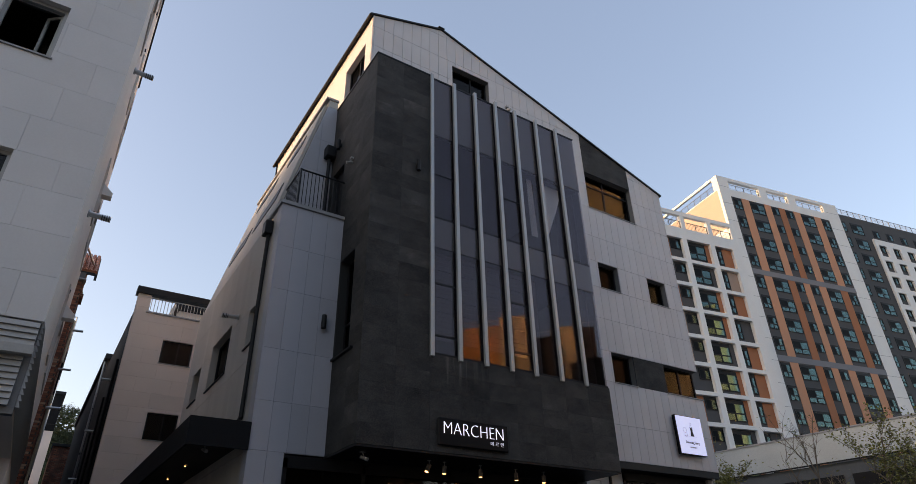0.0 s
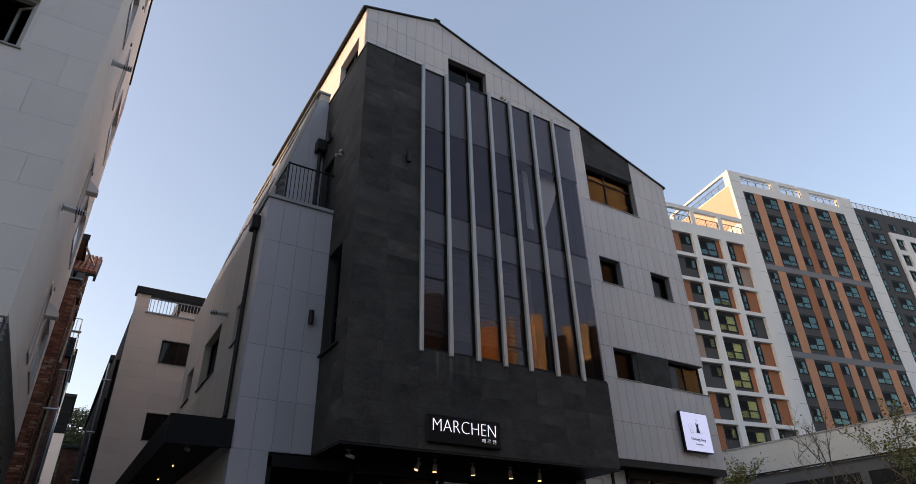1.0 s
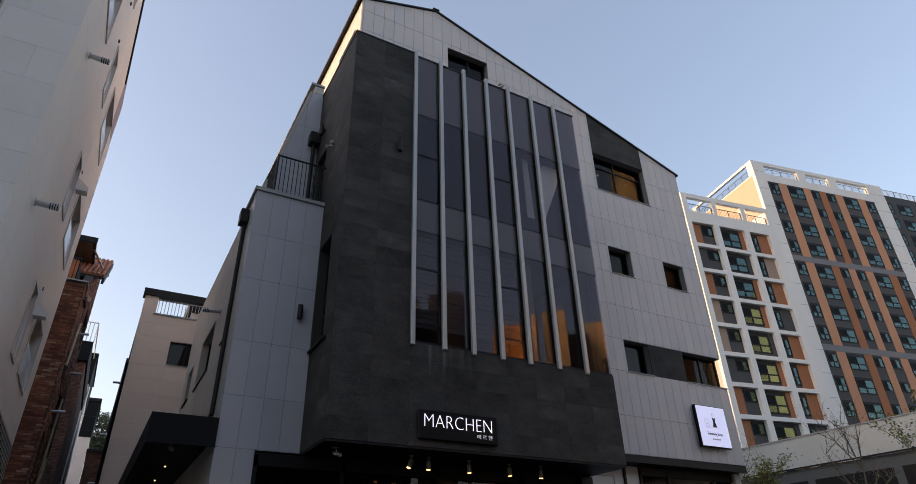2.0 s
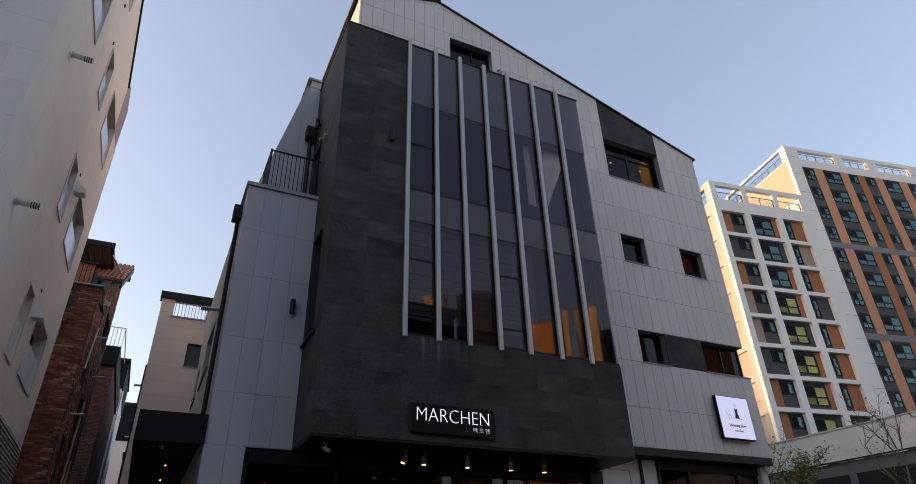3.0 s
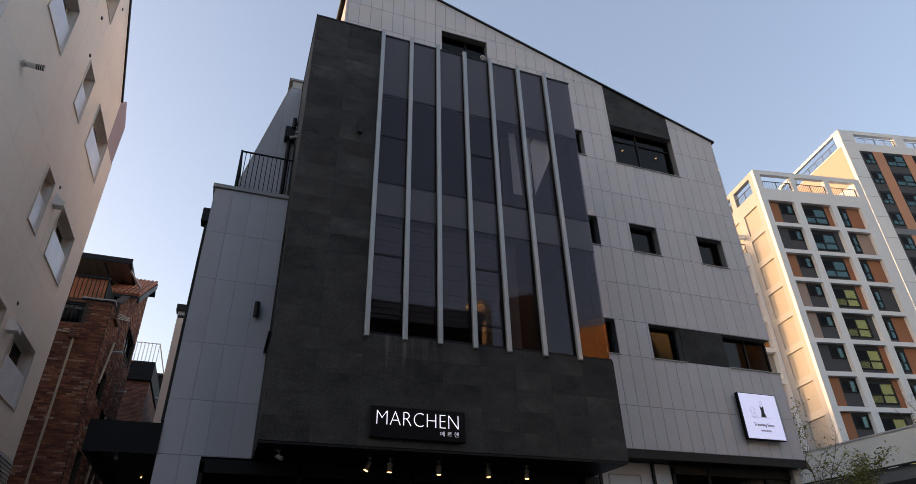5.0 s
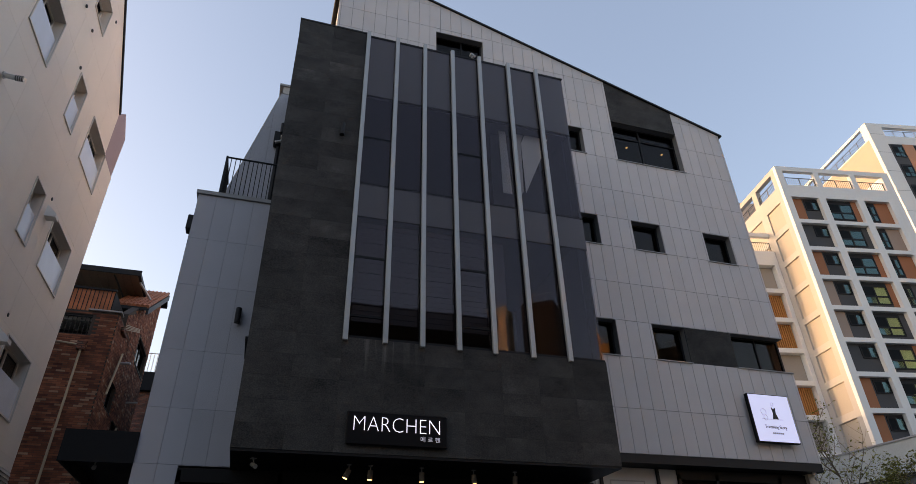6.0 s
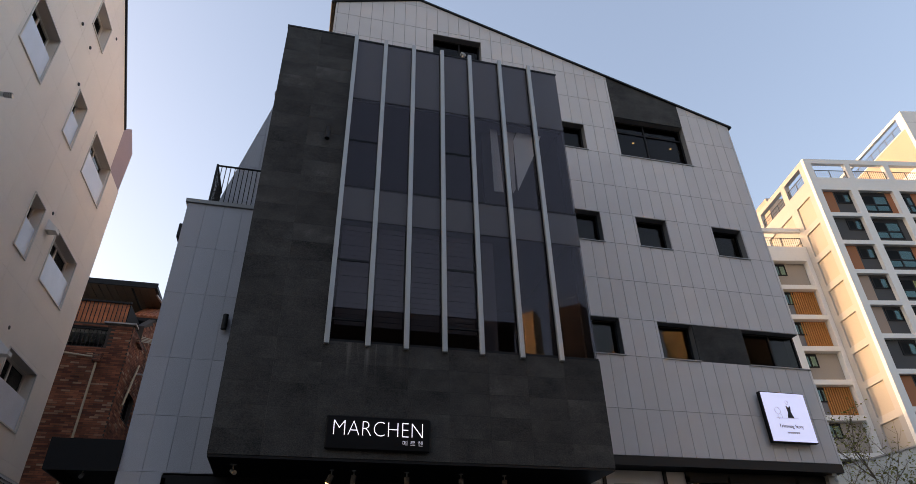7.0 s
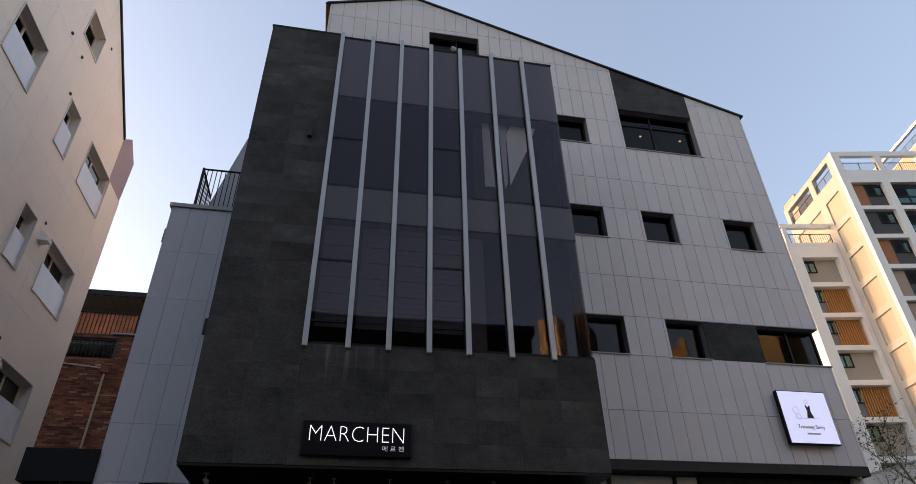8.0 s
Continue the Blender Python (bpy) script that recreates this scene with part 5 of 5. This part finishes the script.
# ---- signs ----
def lettering(text, x0, x1, z0, z1, y, material, parent, name="lettering", label="", thin=0.0):
    """Raised letters that face -y, scaled to fill x0..x1 and z0..z1."""
    cu = bpy.data.curves.new("words", "FONT")
    cu.body, cu.extrude, cu.resolution_u = text, 0.004, 3
    cu.offset = thin
    tmp = new("words", cu)
    dg = bpy.context.evaluated_depsgraph_get()
    me = bpy.data.meshes.new_from_object(tmp.evaluated_get(dg))
    bpy.data.objects.remove(tmp)
    bm = B()
    bm.from_mesh(me)
    bpy.data.meshes.remove(me)
    lo = [min(v.co[i] for v in bm.verts) for i in (0, 1)]
    hi = [max(v.co[i] for v in bm.verts) for i in (0, 1)]
    for v in bm.verts:
        a, b, c = v.co
        v.co = (x0 + (a - lo[0]) / (hi[0] - lo[0]) * (x1 - x0), y - c * 2.0, z0 + (b - lo[1]) / (hi[1] - lo[1]) * (z1 - z0))
    return part(name, fixed(bm), material, parent, label)


sg = thing("shop_sign", (8.24, 11.9, 4.45), label="black light-box sign with glowing white letters", category="sign")
part("case", boxed(7.29, 9.21, 11.925, 11.985, 4.44, 5.05, bevel=0.02), SIGN_BLACK, sg)
part("bracket", boxed(7.6, 8.9, 11.985, 12.0, 4.6, 4.9), SHOP_DARK, sg)
lettering("MARCHEN", 7.425, 9.06, 4.695, 4.955, 11.917, LIT_LETTER, sg, thin=-0.031, label="glowing white capital letters")
lettering("메 르 헨", 8.69, 9.06, 4.545, 4.635, 11.917, LIT_SMALL, sg, thin=-0.02, label="small white letters")

s2 = thing("light_box_sign", (20.1, 14.9, 5.9), label="white glowing square light box with a dress drawing", category="sign")
part("case", boxed(19.38, 20.82, 14.80, 14.93, 5.88, 7.27, bevel=0.01), SIGN_BLACK, s2)
part("face", boxed(19.405, 20.795, 14.792, 14.80, 5.905, 7.245), LIT_WHITE, s2, "glowing white face")
part("bracket", boxed(19.8, 20.4, 14.93, 15.0, 6.2, 7.0), SHOP_DARK, s2)
lettering(
    "Trimming Story", 19.72, 20.47, 6.24, 6.37, 14.785, INK, s2, thin=-0.028, label="dark handwritten style words")
for k in range(6):
    part("word_bar", boxed(19.93 + 0.065 * k, 19.975 + 0.065 * k, 14.784, 14.79, 6.12, 6.165), INK_GREY, s2)
bm = B()
prism(bm, [(20.07, 6.55), (20.27, 6.55), (20.22, 6.72), (20.24, 6.87), (20.21, 6.88), (20.17, 6.83), (20.12, 6.89), (20.10, 6.88), (20.12, 6.72)], 14.784, 14.79)
part("dress_drawing", fixed(bm), INK, s2, "black dress drawing")
part("line_drawing", boxed(19.70, 20.42, 14.785, 14.79, 6.535, 6.542), INK_GREY, s2)
for cx, cz, r in ((20.165, 6.98, 0.05), (19.80, 6.74, 0.09), (19.83, 6.58, 0.07)):
    bm = B()
    for k in range(18):
        a, b = k * math.tau / 18, (k + 1) * math.tau / 18
        prism(bm, [(cx + r * math.cos(a), cz + r * 1.1 * math.sin(a)), (cx + r * math.cos(b), cz + r * 1.1 * math.sin(b)), (cx + (r - 0.006) * math.cos(b), cz + (r - 0.006) * 1.1 * math.sin(b)), (cx + (r - 0.006) * math.cos(a), cz + (r - 0.006) * 1.1 * math.sin(a))], 14.785, 14.79)
    bmesh.ops.remove_doubles(bm, verts=bm.verts, dist=1e-5)
    part("line_drawing", fixed(bm), INK_GREY, s2)

s2.location += Vector((-0.275, 0, -0.07))

# ---- lamps and fittings ----
LAMP_GREY = mat("grey_lamp_body", (0.20, 0.17, 0.15), 0.5)


def spot(x, tilt):
    s = thing("spotlight", (x, 12.69, 4.25), label="small white cylinder spotlight glowing warm", category="spotlight", group="spotlights under the bay", local=True)
    part("stem", fixed(rod(B(), (0, 0, -0.10), (0, 0, 0), 0.012)), GREY_FRAME, s)
    part("base", fixed(rod(B(), (0, 0, -0.012), (0, 0, 0.0), 0.045, seg=12)), GREY_FRAME, s)
    bm = B()
    rod(bm, (0, 0, -0.26), (0, 0, -0.09), 0.052, seg=16)
    bmesh.ops.rotate(bm, verts=bm.verts, cent=(0, 0, -0.1), matrix=Matrix.Rotation(radians(tilt), 3, "Y"))
    h = part("head", fixed(bm), LAMP_GREY, s)
    bm = B()
    rod(bm, (0, 0, -0.265), (0, 0, -0.258), 0.044, seg=16)
    bmesh.ops.rotate(bm, verts=bm.verts, cent=(0, 0, -0.1), matrix=Matrix.Rotation(radians(tilt), 3, "Y"))
    part("lens", fixed(bm), LIT_WARM, h, "warm glowing lens")


for x, tilt in ((7.50, 24), (7.91, 4), (8.91, 0), (9.97, -3), (10.85, 3)):
    spot(x, tilt)


def wall_lamp(x, y, z, rz=0):
    s = thing("wall_lamp", (x, y, z), rz, label="black up and down cylinder wall lamp", category="wall lamp", group="cylinder wall lamps", local=True)
    part("body", fixed(rod(B(), (0, -0.1, -0.17), (0, -0.1, 0.17), 0.06, seg=16)), CAP, s)
    part("bracket", boxed(-0.03, 0.03, -0.06, 0, -0.05, 0.05), CAP, s)


wall_lamp(5.01, WY, 7.41)
wall_lamp(6.69, BY, 11.75)
wall_lamp(BX0, 14.3, 13.5, -90)


def camera_fitting(name, at, rz, material):
    s = thing(name, at, rz, label="small white security camera on a bracket", category="security camera", local=True)
    part("bracket", boxed(-0.05, 0.05, -0.05, 0.05, 0, 0.06), material, s)
    part("arm", fixed(rod(B(), (0, 0, 0), (0, -0.06, -0.1), 0.014)), material, s)
    part("body", fixed(rod(B(), (0, -0.16, -0.16), (0, 0.04, -0.09), 0.04, 0.035, seg=12)), material, s)


camera_fitting("security_camera", (5.76, 12.52, 4.24), 20, GREY_FRAME)
camera_fitting("security_camera", (BX0 - 0.03, 13.3, 12.32), -90, GREY_FRAME)
camera_fitting("security_camera", (21.0, 15.1, 5.06), -40, GREY_FRAME)
camera_fitting("security_camera", (2.9, 14.2, 4.44), 10, GREY_FRAME)
camera_fitting("security_camera", (10.15, 12.15, 15.62), 10, GREY_FRAME)


def flue(x, y, z, way, length=0.4):
    s = thing("flue_pipe", (x, y, z), label="chrome boiler flue pipe sticking out of the wall", category="flue pipe", group="flue pipes", local=True)
    part("pipe", fixed(rod(B(), (0, 0, 0), (way * length, 0, -0.03), 0.055, seg=12)), STEEL, s)
    part("collar", fixed(rod(B(), (0, 0, 0), (way * 0.03, 0, 0), 0.08, seg=12)), STEEL, s)
    for k in range(4):
        part("ring", fixed(rod(B(), (way * (length - 0.16 + 0.04 * k), 0, -0.02), (way * (length - 0.145 + 0.04 * k), 0, -0.02), 0.064, seg=12)), CAP, s)


flue(NX, 12.05, 11.65, 1)
flue(NX, 12.2, 8.05, 1)
flue(WX, 16.4, 8.3, -1, 0.45)
for y, z in ((14.01, 16.33), (14.87, 16.33), (16.09, 18.16), (15.09, 15.05), (16.5, 11.54), (16.6, 8.2)):
    s = thing("wall_vent", (NX, y, z), label="small dark round vent in stone wall", category="wall vent", group="round wall vents", local=True)
    part("ring", fixed(rod(B(), (0, 0, 0), (0.03, 0, 0), 0.052, seg=12)), RAIL, s)
    part("hole", fixed(rod(B(), (0.025, 0, 0), (0.034, 0, 0), 0.04, seg=12)), SHOP_DARK, s)
for y, z in ((16.54, 11.1), (16.54, 7.6)):
    s = thing("vent_hood", (NX, y, z), label="white sheet metal vent hood on stone wall", category="vent hood", group="vent hoods", local=True)
    bm = B()
    prism(bm, [(0, -0.14), (0.28, -0.14), (0.28, -0.04), (0.0, 0.22)], -0.13, 0.13)
    part("hood", fixed(bm), APT_WHITE, s)

# glowing lamps in the shop and the upper room
for i, (x, y) in enumerate(((5.2, 15.6), (5.9, 16.4), (6.5, 15.8), (7.3, 16.6), (7.9, 15.7), (8.3, 15.8), (9.3, 16.0), (10.2, 16.5), (11.2, 15.9), (11.9, 16.8))):
    s = thing("shop_downlight", (x, y, 4.1), label="small warm downlight in the shop ceiling", category="downlight", group="shop downlights", local=True)
    part("body", fixed(rod(B(), (0, 0, -0.16), (0, 0, 0), 0.05, seg=12)), SHOP_DARK, s)
    part("lens", fixed(rod(B(), (0.02, 0, -0.175), (0, 0, -0.16), 0.042, seg=12)), LIT_WARM, s, "warm glowing lens")

# ---- trees ----
def tree(x, y, height, seed, leaves, bare=False, label="", lean=(0.2, 0.1)):
    rnd = random.Random(seed)
    t = thing("tree", (x, y, 0), label=label, category="tree", group="young street trees", local=True)
    bm, tips = B(), []

    def limb(a, way, length, r, depth):
        p, w = Vector(a), Vector(way).normalized()
        for s in range(3):
            w = (w + Vector((rnd.uniform(-1, 1), rnd.uniform(-1, 1), rnd.uniform(-0.3, 0.6))) * 0.16).normalized()
            q = p + w * length / 3
            rod(bm, p, q, r * (1 - 0.22 * s), r * (0.78 - 0.22 * s), seg=6 if depth < 2 else 4)
            p = q
            if depth < 3:
                for _ in range(2 if depth else 3 if s else 1):
                    side = Vector((rnd.uniform(-1, 1), rnd.uniform(-1, 1), rnd.uniform(0.1, 0.9)))
                    limb(p, w * 0.55 + side, length * rnd.uniform(0.38, 0.6), r * 0.45, depth + 1)
            if depth >= 2:
                tips.append(p.copy())
        tips.append(p.copy())
    limb((0, 0, height * 0.25), (*lean, 1), height * 0.62, 0.09, 0)
    rod(bm, (0, 0, 0), (0, 0, height * 0.26), 0.12, 0.09, seg=8)
    part("trunk", fixed(bm), BARK, t)
    lf = B()
    for p in tips:
        for _ in range(int(leaves) + (rnd.random() < leaves % 1)):
            c = p + Vector((rnd.gauss(0, 0.16), rnd.gauss(0, 0.16), rnd.gauss(0, 0.14)))
            u = Vector((rnd.uniform(-1, 1), rnd.uniform(-1, 1), rnd.uniform(-0.6, 0.6))).normalized()
            v = u.cross(Vector((rnd.uniform(-1, 1), rnd.uniform(-1, 1), 1))).normalized()
            s = rnd.uniform(0.04, 0.075)
            vs = [lf.verts.new(c + u * s * 1.5), lf.verts.new(c + v * s * 0.7 + u * s * 0.2), lf.verts.new(c - u * s * 1.3), lf.verts.new(c - v * s * 0.7 + u * s * 0.2)]
            lf.faces.new(vs)
    tagged(part("crown", lf, LEAF, t, "sparse yellow-green leaves"), kind="stuff")


tree(32.0, 24.4, 8.6, 3, 0.8, label="young tree with sparse yellowing leaves")
tree(35.6, 25.0, 7.0, 11, 3.0, label="bushy young tree with green leaves", lean=(0, 0.05))
tree(34.0, 18.4, 7.8, 5, 0.08, label="nearly bare young tree with thin branches")
tree(34.2, 14.2, 7.2, 8, 2.4, label="young tree with yellow-green leaves")
tree(34.0, 9.5, 7.2, 21, 2.2, label="young tree with yellow-green leaves")

# ---- wooded hill at the end of the alley ----
rnd = random.Random(4)
lv, lf = [], []
for k in range(130):
    q = rnd.random()
    c = Vector((rnd.uniform(-5, 9), 114.0 + 6 * q, 9 + 19.5 * q + rnd.uniform(-1.2, 1.2)))
    r = rnd.uniform(1.0, 2.4)
    for _ in range(int(150 * r)):
        n = Vector((rnd.gauss(0, 1), rnd.gauss(0, 1) - 0.5, rnd.gauss(0, 1) + 0.3)).normalized()
        p = c + n * r * rnd.uniform(0.75, 1.1) * (1 + 0.18 * math.sin(5 * n.x + k) * math.sin(4 * n.z))
        u = n.cross(Vector((rnd.gauss(0, 1), rnd.gauss(0, 1), rnd.gauss(0, 1)))).normalized()
        v = (n.cross(u) + n * rnd.uniform(-0.6, 0.6)).normalized()
        a = rnd.uniform(0.10, 0.24)
        i = len(lv)
        lv += [p + u * a, p + v * a * 0.7, p - u * a, p - v * a * 0.7]
        lf.append((i, i + 1, i + 2, i + 3))
hill = bpy.data.meshes.new("woodland")
hill.from_pydata(lv, [], lf)
hill.materials.append(WOODS)
tagged(new("woodland", hill), "dark green wooded hillside behind the houses", "woods", kind="stuff")
bm = B()
prism(bm, [(117, -1), (170, -1), (170, 30), (123, 27)], -60, 40, "x")
tagged(part("hill", fixed(bm), WOODS), "dark green hillside", "hill", kind="structure")

# ---- lit upper room: sloping white stair soffit, and ceiling lamps ----
STAIR = (([(10.91, 13.2), (11.1, 13.2), (11.17, 11.05), (10.92, 11.05)], 12.37, INNER_GREY, "pale grey wall beside the stair"),
         ([(11.36, 13.18), (11.65, 13.18), (11.55, 12.9), (11.5, 11.2), (11.42, 11.05)], 12.38, INNER_GREY, "pale grey wall beside the stair"),
         ([(11.67, 13.16), (12.36, 13.16), (12.05, 12.3), (11.56, 11.15), (11.55, 12.86)], 12.36, INNER_WHITE, "white sloping stair soffit"))
st = thing("stair_soffit", (11.3, 13.4, 10.4), label="white sloping stair soffit inside the glass bay", category="stairs")
for poly, y, m, lb in STAIR:
    bm = B()
    prism(bm, poly, y, y + 0.02)
    part("panel", fixed(bm), m, st, lb)
part("string", boxed(10.7, 12.1, 12.5, 12.55, 10.02, 13.1), INNER, st)
for x, y in ((18.1, 16.5), (19.7, 16.5)):
    s = thing("ceiling_downlight", (x, y, 17.6), label="small warm downlight in a room ceiling", category="downlight", group="room downlights", local=True)
    part("ring", fixed(rod(B(), (0, 0, -0.02), (0, 0, 0), 0.06, seg=12)), GREY_FRAME, s)
    part("lens", fixed(rod(B(), (0, 0, -0.03), (0, 0, -0.021), 0.04, seg=12)), LIT_WARM, s)
part("upper_ceiling", boxed(13.2, 20.9, 15.4, 20.0, 17.604, 17.65), INNER, main)

# ---- bricks of the near brick house, joints recessed; the upper corner as single pieces ----
BW, BHT = 0.31, 0.08


def brick_run(parent, along, face, a0, a1, z0, z1, holes, single, below=lambda a: 99.0):
    """Courses in running bond. along x: the wall faces -y at face; along y: it faces +x."""
    rnd_b = random.Random(17 if along == "x" else 18)
    base, verts, faces = (-4, 29, 0), [], []
    mesh = None
    z, k = z0, 0
    while z + BHT <= z1 + 1e-6:
        a = a0 - (BW / 2 if k % 2 else 0)
        while a < a1 - 0.02:
            p, q = max(a, a0) + 0.006, min(a + BW, a1) - 0.006
            a += BW
            if q - p < 0.05 or any(h[0] < q and h[1] > p and h[2] < z + BHT and h[3] > z for h in holes) or z + BHT > below(p):
                continue
            out = 0.014 + rnd_b.choice((0, 0, 0.004, 0.01))
            d0, d1 = (face - out, face + 0.004) if along == "x" else (face - 0.004, face + out)
            if single(p, z) and abs(q - p - (BW - 0.012)) < 1e-6:
                if mesh is None:
                    w = (BW - 0.012) / 2
                    bx = boxed(-w, w, -0.02, 0.004, 0, BHT - 0.014, bevel=0.004) if along == "x" else boxed(-0.004, 0.02, -w, w, 0, BHT - 0.014, bevel=0.004)
                    mesh = mesh_of("brick", bx, BRICK_ONE)
                m = (p + q) / 2
                put("brick", mesh, parent, (m - base[0], face - base[1], z) if along == "x" else (face - base[0], m - base[1], z))
                continue
            n0 = len(verts)
            x0, x1, y0, y1 = (p, q, d0, d1) if along == "x" else (d0, d1, p, q)
            verts += [(x - base[0], y - base[1], c) for c in (z, z + BHT - 0.014) for x, y in ((x0, y0), (x1, y0), (x1, y1), (x0, y1))]
            faces += [tuple(n0 + i for i in f) for f in ((0, 3, 2, 1), (4, 5, 6, 7), (0, 1, 5, 4), (1, 2, 6, 5), (2, 3, 7, 6), (3, 0, 4, 7))]
        z, k = z + BHT, k + 1
    me = bpy.data.meshes.new("bricks")
    me.from_pydata(verts, [], faces)
    me.materials.append(BRICK_MANY)
    ob = new("bricks", me)
    ob.parent = parent
    tagged(ob, "red-brown bricks in running bond", kind="stuff")


brick_run(front_bh, "x", 26.2, -6.0, -0.22, 2.0, 12.63, bf, lambda a, z: a > -2.4 and z > 9.7)
brick_run(side_bh, "y", -0.22, 26.2, 34.0, 2.0, 12.62, bs, lambda a, z: a < 28.6 and z > 9.7)
brick_run(upper_bh, "y", -0.222, 27.6, 34.0, 12.63, 17.5, bs, lambda a, z: False, lambda a: 14.3 + 0.65 * (a - 29.3))
